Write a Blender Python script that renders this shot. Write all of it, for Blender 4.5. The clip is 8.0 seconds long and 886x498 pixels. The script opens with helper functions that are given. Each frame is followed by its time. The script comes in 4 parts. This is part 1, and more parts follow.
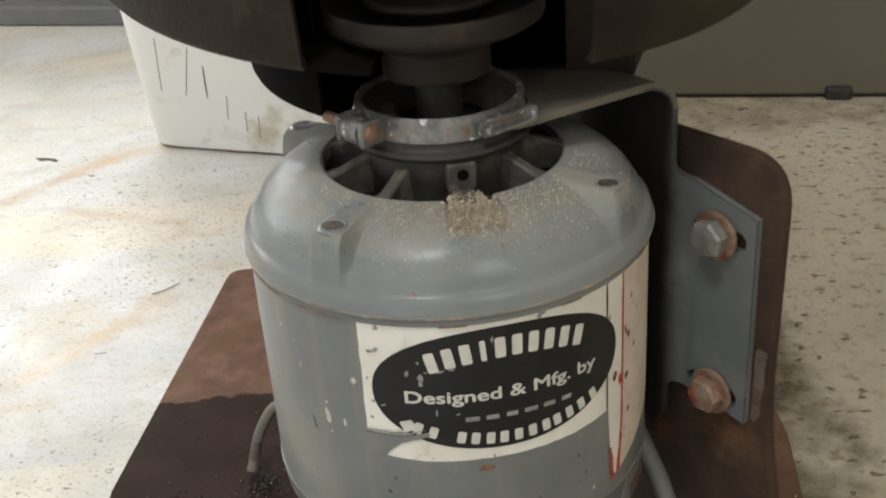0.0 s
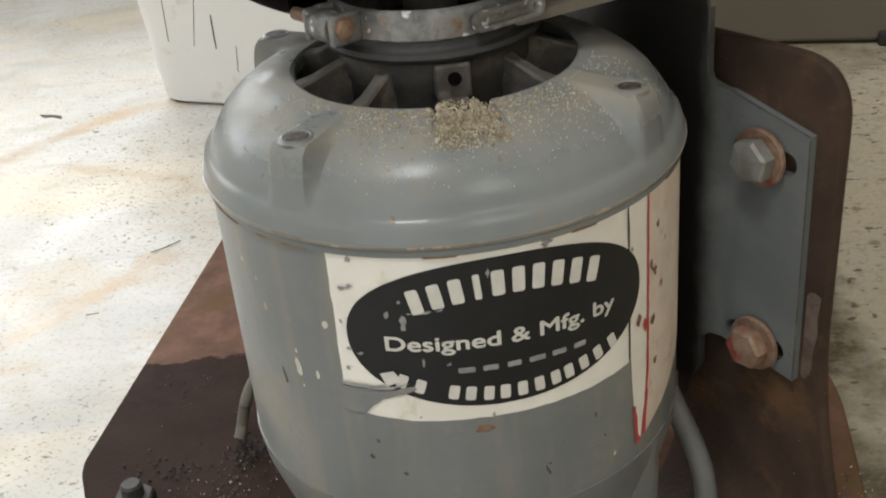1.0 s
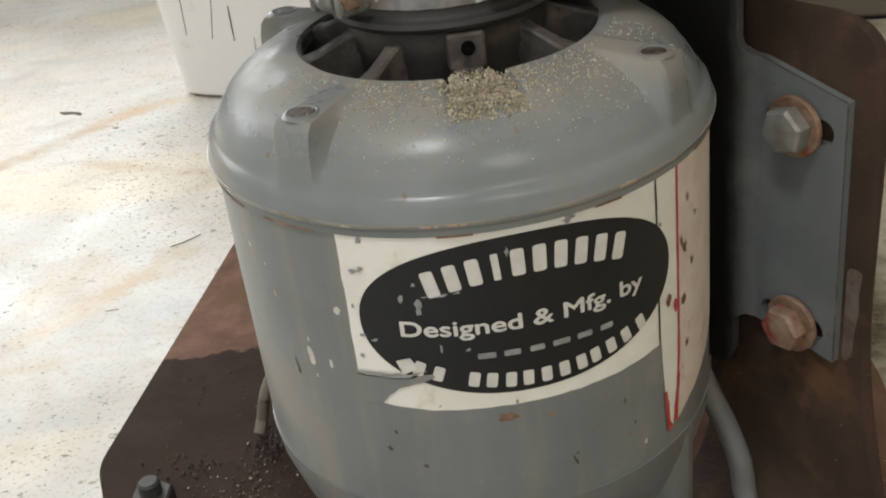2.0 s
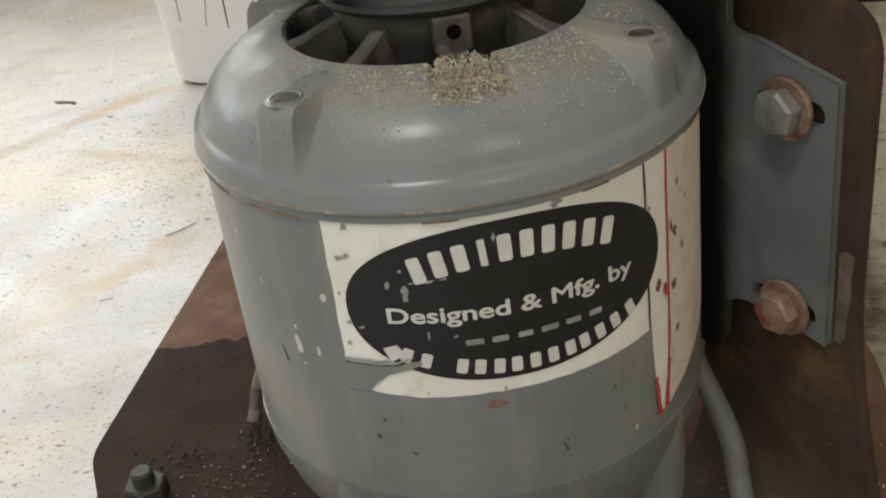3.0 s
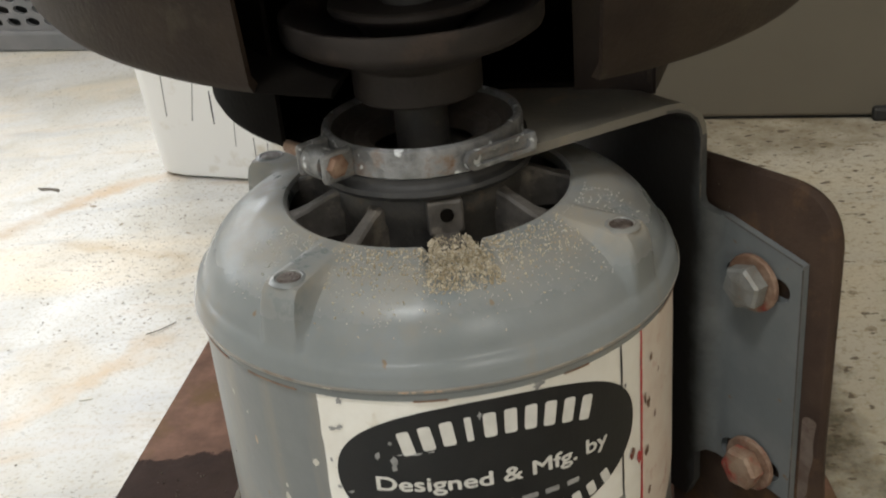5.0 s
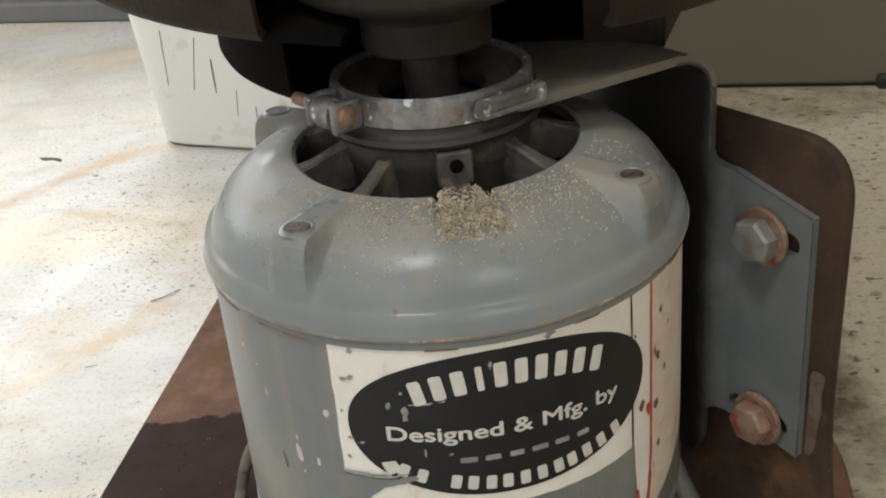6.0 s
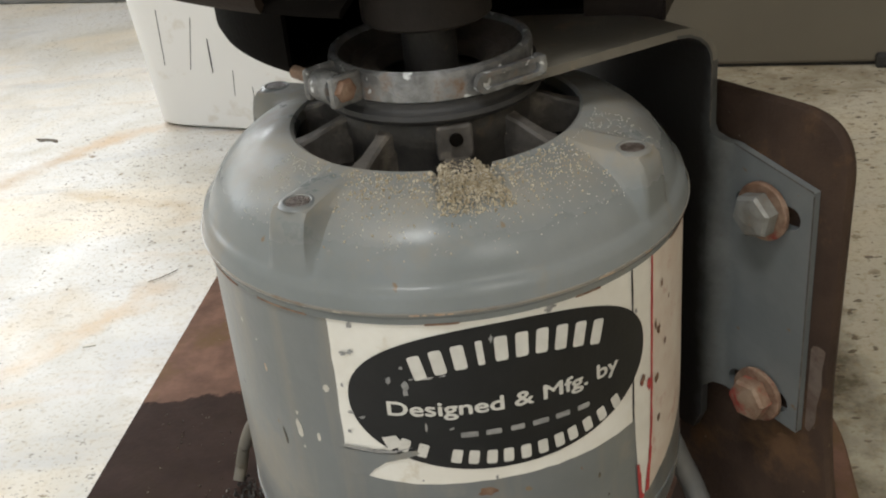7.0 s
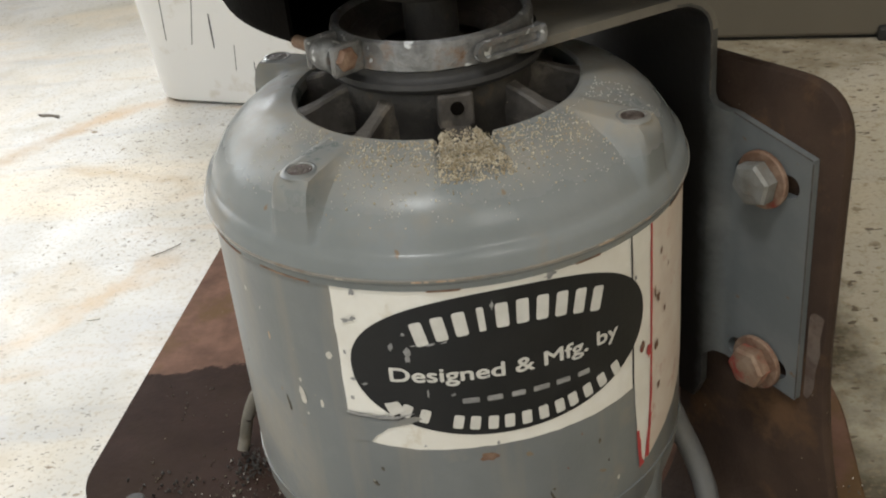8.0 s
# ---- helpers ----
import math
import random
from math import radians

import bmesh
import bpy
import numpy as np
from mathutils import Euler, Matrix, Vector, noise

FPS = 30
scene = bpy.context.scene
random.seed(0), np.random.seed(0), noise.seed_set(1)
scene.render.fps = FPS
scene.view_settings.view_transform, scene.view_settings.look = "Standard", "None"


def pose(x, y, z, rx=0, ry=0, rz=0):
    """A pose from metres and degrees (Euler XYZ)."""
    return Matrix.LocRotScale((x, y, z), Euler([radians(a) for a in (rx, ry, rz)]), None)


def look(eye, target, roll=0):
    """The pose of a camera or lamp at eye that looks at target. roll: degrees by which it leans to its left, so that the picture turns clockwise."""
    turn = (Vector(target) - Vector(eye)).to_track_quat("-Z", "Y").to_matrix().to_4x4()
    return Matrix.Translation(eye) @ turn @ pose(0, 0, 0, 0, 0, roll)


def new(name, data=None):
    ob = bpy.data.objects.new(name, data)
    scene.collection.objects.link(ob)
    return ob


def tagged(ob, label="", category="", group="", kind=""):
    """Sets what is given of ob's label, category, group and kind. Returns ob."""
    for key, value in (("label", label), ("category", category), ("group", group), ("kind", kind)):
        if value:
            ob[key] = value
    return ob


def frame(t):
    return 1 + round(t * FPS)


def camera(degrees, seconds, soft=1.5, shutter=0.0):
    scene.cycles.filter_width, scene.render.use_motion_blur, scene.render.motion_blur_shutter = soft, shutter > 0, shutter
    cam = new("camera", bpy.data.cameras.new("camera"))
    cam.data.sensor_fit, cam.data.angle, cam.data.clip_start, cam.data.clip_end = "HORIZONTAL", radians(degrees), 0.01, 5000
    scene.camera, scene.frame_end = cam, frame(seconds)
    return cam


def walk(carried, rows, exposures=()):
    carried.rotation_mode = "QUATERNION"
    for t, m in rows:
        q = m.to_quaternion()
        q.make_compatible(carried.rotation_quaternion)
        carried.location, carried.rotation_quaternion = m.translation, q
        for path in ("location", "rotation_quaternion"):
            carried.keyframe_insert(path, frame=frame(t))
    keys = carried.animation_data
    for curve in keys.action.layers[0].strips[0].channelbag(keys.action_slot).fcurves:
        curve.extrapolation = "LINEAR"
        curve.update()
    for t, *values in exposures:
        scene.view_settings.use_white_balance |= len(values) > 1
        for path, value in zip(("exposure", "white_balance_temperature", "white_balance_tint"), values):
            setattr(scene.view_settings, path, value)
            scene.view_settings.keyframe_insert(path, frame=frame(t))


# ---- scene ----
cam = camera(43.08, 8.0, soft=2.0, shutter=0.5)
# seconds, eye x y z, yaw, pitch, roll
ROWS = [
    (0.0, 0.0013, -0.3615, 0.3859, 0.6, -27.74, -4.22),
    (0.2, 0.0008, -0.3496, 0.376, 0.67, -27.88, -4.65),
    (0.5, 0.0063, -0.3334, 0.363, 1.77, -27.7, -5.43),
    (1.0, 0.0134, -0.317, 0.3435, 3.0, -28.71, -5.56),
    (1.5, 0.0151, -0.309, 0.3355, 4.13, -28.61, -6.86),
    (3.0, 0.0189, -0.3028, 0.3302, 4.9, -29.44, -8.07),
    (3.5, 0.0217, -0.304, 0.3387, 4.05, -28.51, -7.73),
    (3.7, 0.0188, -0.3021, 0.349, 3.43, -27.34, -7.15),
    (4.0, 0.0198, -0.3037, 0.3615, 2.83, -26.09, -5.87),
    (4.5, 0.0166, -0.303, 0.3671, 2.66, -25.87, -5.59),
    (5.0, 0.0169, -0.3052, 0.3647, 2.68, -26.41, -5.38),
    (6.5, 0.0127, -0.3076, 0.3563, 2.83, -27.99, -5.61),
    (7.0, 0.0128, -0.3074, 0.3555, 2.74, -28.43, -5.63),
    (7.5, 0.0135, -0.3092, 0.3547, 2.87, -28.98, -5.72),
    (8.0, 0.0129, -0.3108, 0.3545, 2.99, -29.57, -5.9),
]
walk(cam, [(t, pose(x, y, z, 0, 0, yaw) @ pose(0, 0, 0, 90 + pitch) @ pose(0, 0, 0, 0, 0, roll))
           for t, x, y, z, yaw, pitch, roll in ROWS],
     exposures=[(0.0, 0.0), (1.5, 0.0), (3.0, -0.18), (3.5, -0.15), (4.0, -0.08), (5.0, 0.0), (8.0, 0.0)])

# ---- world and light ----
world = bpy.data.worlds.new("world")
scene.world = world
world.use_nodes = True
wn = world.node_tree
sky = wn.nodes.new("ShaderNodeTexSky")
sky.sky_type, sky.sun_disc = 'NISHITA', False
sky.sun_elevation, sky.sun_rotation = radians(40), radians(270)
wn.links.new(sky.outputs[0], wn.nodes["Background"].inputs[0])
wn.nodes["Background"].inputs[1].default_value = 0.12


def window_light(name, place, target, size_x, size_y, watts, colour):
    data = bpy.data.lights.new(name, 'AREA')
    data.shape, data.size, data.size_y = 'RECTANGLE', size_x, size_y
    data.energy, data.color = watts, colour
    ob = new(name, data)
    ob.matrix_world = look(place, target)
    return ob


window_light("window_daylight", (-1.79, 1.5, 1.35), (0, 1.5, 1.35), 1.3, 1.5, 25, (0.99, 1.0, 0.995))
window_light("north_window_daylight", (-0.95, 2.29, 1.4), (-0.9, 0, 1.3), 1.3, 1.4, 60, (0.99, 1.0, 0.995))
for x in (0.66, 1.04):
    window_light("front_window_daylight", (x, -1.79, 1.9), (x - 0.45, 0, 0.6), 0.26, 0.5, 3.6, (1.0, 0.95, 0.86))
# added fill from front left for bin and motor, no known doorway
window_light("front_left_fill", (-0.9, -1.79, 1.03), (-0.9, 0, 1.03), 0.78, 2.0, 5, (0.99, 1.0, 0.995))
# added fill from above for the motor's top, no known source
window_light("overhead_fill", (-0.5, -0.95, 2.51), (-0.5, -0.95, 0), 0.46, 0.46, 28, (0.99, 1.0, 0.995))

# ---- materials ----


def node(nt, kind, **values):
    n = nt.nodes.new(kind)
    for key, value in values.items():
        n.inputs[key.replace("_", " ")].default_value = value
    return n


def material(name, base, second, rough=0.5, metal=0.0, scale=40.0, low=0.4, high=0.65, bump=0.15, grain=600.0,
             spots=None, spot_scale=150.0, spot_level=0.68, spot_soft=0.04, third=None, third_scale=12.0, third_level=0.55, rough_var=0.12, coat=0.0, gloss=0.5):
    """Two tones at a large scale, a third in patches, small spots, fine relief."""
    m = bpy.data.materials.new(name)
    m.use_nodes = True
    nt = m.node_tree
    bsdf = nt.nodes["Principled BSDF"]
    tex = nt.nodes.new("ShaderNodeTexCoord")
    co = tex.outputs["Object"]

    def ramp(source, a, b):
        r = nt.nodes.new("ShaderNodeMapRange")
        r.inputs[1].default_value, r.inputs[2].default_value = a, b
        nt.links.new(source, r.inputs[0])
        return r.outputs[0]

    def noise_tex(s, detail=5.0, rough_=0.6):
        n = node(nt, "ShaderNodeTexNoise", Scale=s, Detail=detail, Roughness=rough_)
        nt.links.new(co, n.inputs["Vector"])
        return n.outputs[0]

    def mix(fac, a, b):
        x = nt.nodes.new("ShaderNodeMix")
        x.data_type = 'RGBA'
        nt.links.new(fac, x.inputs[0])
        for value, slot in ((a, 6), (b, 7)):
            if isinstance(value, tuple):
                x.inputs[slot].default_value = (*value, 1)
            else:
                nt.links.new(value, x.inputs[slot])
        return x.outputs[2]

    large = noise_tex(scale)
    colour = mix(ramp(large, low, high), base, second)
    if third:
        colour = mix(ramp(noise_tex(third_scale, 6.0, 0.65), third_level, third_level + 0.12), colour, third)
    fine = noise_tex(grain, 3.0)
    if spots:
        colour = mix(ramp(noise_tex(spot_scale, 2.0, 0.5), spot_level, spot_level + spot_soft), colour, spots)
    nt.links.new(colour, bsdf.inputs["Base Color"])
    r = nt.nodes.new("ShaderNodeMapRange")
    r.inputs[3].default_value, r.inputs[4].default_value = max(rough - rough_var, 0.05), min(rough + rough_var, 1)
    nt.links.new(large, r.inputs[0])
    nt.links.new(r.outputs[0], bsdf.inputs["Roughness"])
    bsdf.inputs["Metallic"].default_value = metal
    bsdf.inputs["Specular IOR Level"].default_value = gloss
    bsdf.inputs["Coat Weight"].default_value = coat
    if bump:
        b = node(nt, "ShaderNodeBump", Strength=bump, Distance=0.001)
        nt.links.new(fine, b.inputs["Height"])
        nt.links.new(b.outputs[0], bsdf.inputs["Normal"])
    return m


M_PAINT = material("grey_paint", (0.152, 0.165, 0.168), (0.185, 0.198, 0.199), 0.33, 0.0, 25, bump=0.1, grain=300,
                   third=(0.225, 0.215, 0.19), third_scale=26, third_level=0.52, spots=(0.2, 0.15, 0.1), spot_scale=210, spot_level=0.74)
streaks = M_PAINT.node_tree
body_colour = streaks.nodes["Principled BSDF"].inputs["Base Color"]
stretch = streaks.nodes.new("ShaderNodeMapping")
stretch.inputs["Scale"].default_value = (75, 75, 7)
streaks.links.new(streaks.nodes.new("ShaderNodeTexCoord").outputs["Object"], stretch.inputs[0])
run = node(streaks, "ShaderNodeTexNoise", Scale=1.0, Detail=5.0, Roughness=0.6)
streaks.links.new(stretch.outputs[0], run.inputs["Vector"])
run_level = node(streaks, "ShaderNodeMapRange", From_Min=0.5, From_Max=0.75, To_Max=0.7)
streaks.links.new(run.outputs[0], run_level.inputs[0])
run_mix = streaks.nodes.new("ShaderNodeMix")
run_mix.data_type = 'RGBA'
streaks.links.new(run_level.outputs[0], run_mix.inputs[0])
streaks.links.new(body_colour.links[0].from_socket, run_mix.inputs[6])
run_mix.inputs[7].default_value = (0.25, 0.225, 0.18, 1)
streaks.links.new(run_mix.outputs[2], body_colour)
M_FLAKE = material("flaking_pale_paint", (0.14, 0.11, 0.09), (0.09, 0.062, 0.048), 0.6, 0.0, 150, bump=0.4, third=(0.07, 0.035, 0.025), third_scale=120, third_level=0.58)
M_RUST = material("rusty_steel", (0.04, 0.026, 0.0195), (0.062, 0.04, 0.028), 0.68, 0.0, 34, bump=0.4, grain=500, gloss=0.15,
                  third=(0.105, 0.06, 0.032), third_scale=26, third_level=0.53, spots=(0.3, 0.26, 0.2), spot_scale=420, spot_level=0.75)
M_CAST = material("worn_zinc", (0.13, 0.13, 0.128), (0.27, 0.275, 0.275), 0.5, 0.35, 160, bump=0.7, grain=350,
                  third=(0.16, 0.095, 0.055), third_scale=80, third_level=0.55, spots=(0.62, 0.64, 0.64), spot_scale=200, spot_level=0.62)
M_BOLT = material("bolt_steel", (0.22, 0.22, 0.205), (0.16, 0.15, 0.13), 0.5, 0.2, 150, bump=0.3, third=(0.22, 0.12, 0.07), third_scale=120, third_level=0.58)
M_BOLT_RUST = material("rusted_bolt", (0.17, 0.095, 0.06), (0.3, 0.21, 0.15), 0.7, 0.2, 170, bump=0.5, third=(0.2, 0.04, 0.025), third_scale=130, third_level=0.56)
M_BOLT_PALE = material("chipped_painted_bolt", (0.28, 0.2, 0.14), (0.17, 0.09, 0.055), 0.6, 0.1, 150, bump=0.5, third=(0.3, 0.035, 0.025), third_scale=110, third_level=0.49)
M_BLACK = material("black_rubber", (0.018, 0.018, 0.018), (0.032, 0.03, 0.028), 0.6, 0.0, 60, bump=0.3)
# colour holds the darkness inside the vents
M_VENT_SHADE = material("vent_shade", (0.005, 0.0045, 0.004), (0.016, 0.011, 0.008), 0.7, 0.0, 140, bump=0.6, gloss=0.15)
M_PULLEY = material("pulley_metal", (0.022, 0.0185, 0.0165), (0.031, 0.026, 0.023), 0.6, 0.2, 60, bump=0.2, third=(0.045, 0.033, 0.026), third_scale=50, gloss=0.2)
M_PAN = material("pan_brown", (0.018, 0.0115, 0.0085), (0.036, 0.026, 0.018), 0.6, 0.0, 24, bump=0.3, third=(0.055, 0.045, 0.03), third_scale=30, gloss=0.2)
# near-black with hardly any gloss: the shade under the pan as colour
M_SHADE_BLACK = material("shade_black", (0.004, 0.0034, 0.003), (0.007, 0.006, 0.005), 0.75, 0.0, 30, bump=0.2, gloss=0.02)
M_PAPER = material("label_paper", (0.70, 0.68, 0.62), (0.77, 0.76, 0.71), 0.5, 0.0, 60, bump=0.08, third=(0.55, 0.49, 0.38), third_scale=80, third_level=0.62, spots=(0.3, 0.28, 0.25), spot_scale=300, spot_level=0.77)
M_PINK = material("faded_pink", (0.62, 0.53, 0.46), (0.68, 0.62, 0.55), 0.5, 0.0, 90, bump=0.08, third=(0.5, 0.3, 0.25), third_scale=100, third_level=0.6)
M_RED = material("label_red", (0.42, 0.035, 0.04), (0.5, 0.08, 0.07), 0.5, 0.0, 200, bump=0.05, third=(0.6, 0.4, 0.35), third_scale=300, third_level=0.66)
M_INK = material("label_black", (0.006, 0.0065, 0.0075), (0.01, 0.0107, 0.0115), 0.42, 0.0, 90, bump=0.05, third=(0.03, 0.034, 0.038), third_scale=60, third_level=0.64, gloss=0.35)
M_WHITE_INK = material("label_white", (0.55, 0.54, 0.5), (0.62, 0.61, 0.57), 0.5, 0.0, 200, bump=0.0, third=(0.3, 0.3, 0.29), third_scale=260, third_level=0.64)
M_GREY_INK = material("label_grey", (0.2, 0.2, 0.2), (0.34, 0.34, 0.33), 0.5, 0.0, 300, bump=0.0)
M_DUST = material("sawdust", (0.33, 0.265, 0.165), (0.68, 0.62, 0.49), 0.85, 0.0, 600, bump=0.5)
M_WHITE_PLASTIC = material("white_plastic", (0.87, 0.87, 0.86), (0.9, 0.9, 0.89), 0.4, 0.0, 4, bump=0.04, third=(0.6, 0.54, 0.43), third_scale=13, third_level=0.56)
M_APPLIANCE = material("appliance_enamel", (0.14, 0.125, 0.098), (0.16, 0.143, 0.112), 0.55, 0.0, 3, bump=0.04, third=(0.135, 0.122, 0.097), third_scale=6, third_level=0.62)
# tones of the unseen walls, chosen for how much light they bounce
M_WALL = material("wall_paint", (0.56, 0.53, 0.47), (0.62, 0.59, 0.53), 0.8, 0.0, 2, bump=0.1, grain=200)
M_BEIGE_WALL = material("beige_wall_paint", (0.3, 0.25, 0.18), (0.35, 0.29, 0.21), 0.8, 0.0, 2, bump=0.1, grain=200)
M_CRATE = material("grey_plastic", (0.13, 0.135, 0.14), (0.17, 0.17, 0.175), 0.5, 0.0, 15, bump=0.1)
M_CABLE = material("grey_cable", (0.14, 0.145, 0.145), (0.19, 0.19, 0.185), 0.45, 0.0, 60, bump=0.1)

M_ARM = material("dusty_dark_arm", (0.125, 0.115, 0.095), (0.17, 0.155, 0.125), 0.65, 0.0, 40, bump=0.25, grain=400, third=(0.2, 0.165, 0.115), third_scale=60, third_level=0.58, spots=(0.25, 0.21, 0.15), spot_scale=330, spot_level=0.72)
M_STAIN = material("drip_stain", (0.215, 0.205, 0.18), (0.225, 0.22, 0.2), 0.45, 0.0, 200, bump=0.1)
M_HUB = material("grimy_grey", (0.026, 0.024, 0.022), (0.05, 0.046, 0.04), 0.65, 0.0, 120, bump=0.4, third=(0.085, 0.062, 0.042), third_scale=110, third_level=0.6)
M_GRIME = material("grimy_casting", (0.085, 0.077, 0.069), (0.042, 0.037, 0.032), 0.6, 0.0, 130, bump=0.4, grain=500, third=(0.16, 0.14, 0.115), third_scale=90, third_level=0.56, spots=(0.3, 0.26, 0.2), spot_scale=420, spot_level=0.72)
M_SCREW = material("rusty_screw", (0.06, 0.042, 0.034), (0.17, 0.15, 0.135), 0.5, 0.2, 420, bump=0.8, grain=700)
M_CUP = material("brown_rubber", (0.075, 0.062, 0.05), (0.04, 0.034, 0.029), 0.7, 0.0, 90, bump=0.5, third=(0.085, 0.068, 0.05), third_scale=140, third_level=0.6)
M_CHIP = material("bare_chip", (0.5, 0.48, 0.43), (0.6, 0.58, 0.52), 0.6, 0.0, 300, bump=0.1)
M_WORN = material("worn_edge", (0.5, 0.4, 0.3), (0.42, 0.26, 0.17), 0.4, 0.4, 400, bump=0.2)
M_LIP = material("worn_lip_paint", (0.2, 0.195, 0.18), (0.27, 0.245, 0.205), 0.35, 0.0, 70, bump=0.3, grain=400, third=(0.16, 0.1, 0.065), third_scale=45, third_level=0.54, spots=(0.45, 0.4, 0.33), spot_scale=260, spot_level=0.66)
M_FLECK = material("brown_grey_fleck", (0.2, 0.18, 0.14), (0.38, 0.34, 0.27), 0.85, 0.0, 300, bump=0.3)
M_DIRT = material("dark_grit", (0.05, 0.04, 0.03), (0.16, 0.14, 0.1), 0.9, 0.0, 500, bump=0.4)


def base_material():
    """Rusty plate with a dark oil stain that ends in a ragged line."""
    m = material("oily_rusty_plate", (0.185, 0.105, 0.075), (0.095, 0.055, 0.041), 0.6, 0.0, 38, bump=0.35, grain=450, gloss=0.04,
                 third=(0.13, 0.08, 0.04), third_scale=22, third_level=0.52, spots=(0.3, 0.25, 0.19), spot_scale=330, spot_level=0.76)
    nt = m.node_tree
    bsdf = nt.nodes["Principled BSDF"]
    old = bsdf.inputs["Base Color"].links[0].from_socket
    co = nt.nodes.new("ShaderNodeTexCoord").outputs["Object"]
    xyz = nt.nodes.new("ShaderNodeSeparateXYZ")
    nt.links.new(co, xyz.inputs[0])
    n = node(nt, "ShaderNodeTexNoise", Scale=45.0, Detail=6.0, Roughness=0.7)
    nt.links.new(co, n.inputs["Vector"])
    wob = nt.nodes.new("ShaderNodeMath")
    wob.operation = 'MULTIPLY_ADD'
    wob.inputs[1].default_value = 0.03
    nt.links.new(n.outputs[0], wob.inputs[0])
    nt.links.new(xyz.outputs[1], wob.inputs[2])
    edge = nt.nodes.new("ShaderNodeMapRange")
    edge.inputs[1].default_value, edge.inputs[2].default_value = 0.1555, 0.1575
    edge.inputs[3].default_value, edge.inputs[4].default_value = 0.9, 0.0
    nt.links.new(wob.outputs[0], edge.inputs[0])
    side = nt.nodes.new("ShaderNodeMapRange")
    side.inputs[1].default_value, side.inputs[2].default_value = 0.03, 0.1
    side.inputs[3].default_value, side.inputs[4].default_value = 1.0, 0.25
    nt.links.new(xyz.outputs[0], side.inputs[0])
    both = nt.nodes.new("ShaderNodeMath")
    both.operation = 'MULTIPLY'
    nt.links.new(edge.outputs[0], both.inputs[0])
    nt.links.new(side.outputs[0], both.inputs[1])
    x = nt.nodes.new("ShaderNodeMix")
    x.data_type = 'RGBA'
    nt.links.new(both.outputs[0], x.inputs[0])
    nt.links.new(old, x.inputs[6])
    x.inputs[7].default_value = (0.019, 0.0112, 0.0092, 1)
    nt.links.new(x.outputs[2], bsdf.inputs["Base Color"])
    return m


M_BASE = base_material()


def dusty_paint():
    """The motor's grey paint under a patchy film of settled dust."""
    m = material("dusty_grey_paint", (0.18, 0.198, 0.2), (0.215, 0.23, 0.231), 0.24, 0.0, 25, bump=0.06, grain=300, rough_var=0.06, gloss=0.3,
                 third=(0.225, 0.215, 0.19), third_scale=26, third_level=0.56, spots=(0.2, 0.15, 0.1), spot_scale=210, spot_level=0.74)
    nt = m.node_tree
    bsdf = nt.nodes["Principled BSDF"]
    old, gloss = bsdf.inputs["Base Color"].links[0].from_socket, bsdf.inputs["Roughness"].links[0].from_socket
    co = nt.nodes.new("ShaderNodeTexCoord").outputs["Object"]
    xyz = nt.nodes.new("ShaderNodeSeparateXYZ")
    nt.links.new(co, xyz.inputs[0])
    patches = node(nt, "ShaderNodeTexNoise", Scale=70.0, Detail=7.0, Roughness=0.72)
    nt.links.new(co, patches.inputs["Vector"])
    high = nt.nodes.new("ShaderNodeMapRange")
    high.inputs[1].default_value, high.inputs[2].default_value = 0.2240, 0.2345
    nt.links.new(xyz.outputs[2], high.inputs[0])
    film = nt.nodes.new("ShaderNodeMapRange")
    film.inputs[1].default_value, film.inputs[2].default_value = 0.36, 0.66
    nt.links.new(patches.outputs[0], film.inputs[0])
    both = nt.nodes.new("ShaderNodeMath")
    both.operation = 'MULTIPLY'
    nt.links.new(high.outputs[0], both.inputs[0])
    nt.links.new(film.outputs[0], both.inputs[1])
    x = nt.nodes.new("ShaderNodeMix")
    x.data_type = 'RGBA'
    nt.links.new(both.outputs[0], x.inputs[0])
    nt.links.new(old, x.inputs[6])
    x.inputs[7].default_value = (0.29, 0.265, 0.22, 1)
    nt.links.new(x.outputs[2], bsdf.inputs["Base Color"])
    rough = nt.nodes.new("ShaderNodeMix")
    nt.links.new(both.outputs[0], rough.inputs[0])
    nt.links.new(gloss, rough.inputs[2])
    rough.inputs[3].default_value = 0.85
    nt.links.new(rough.outputs[0], bsdf.inputs["Roughness"])
    return m


M_BELL = dusty_paint()


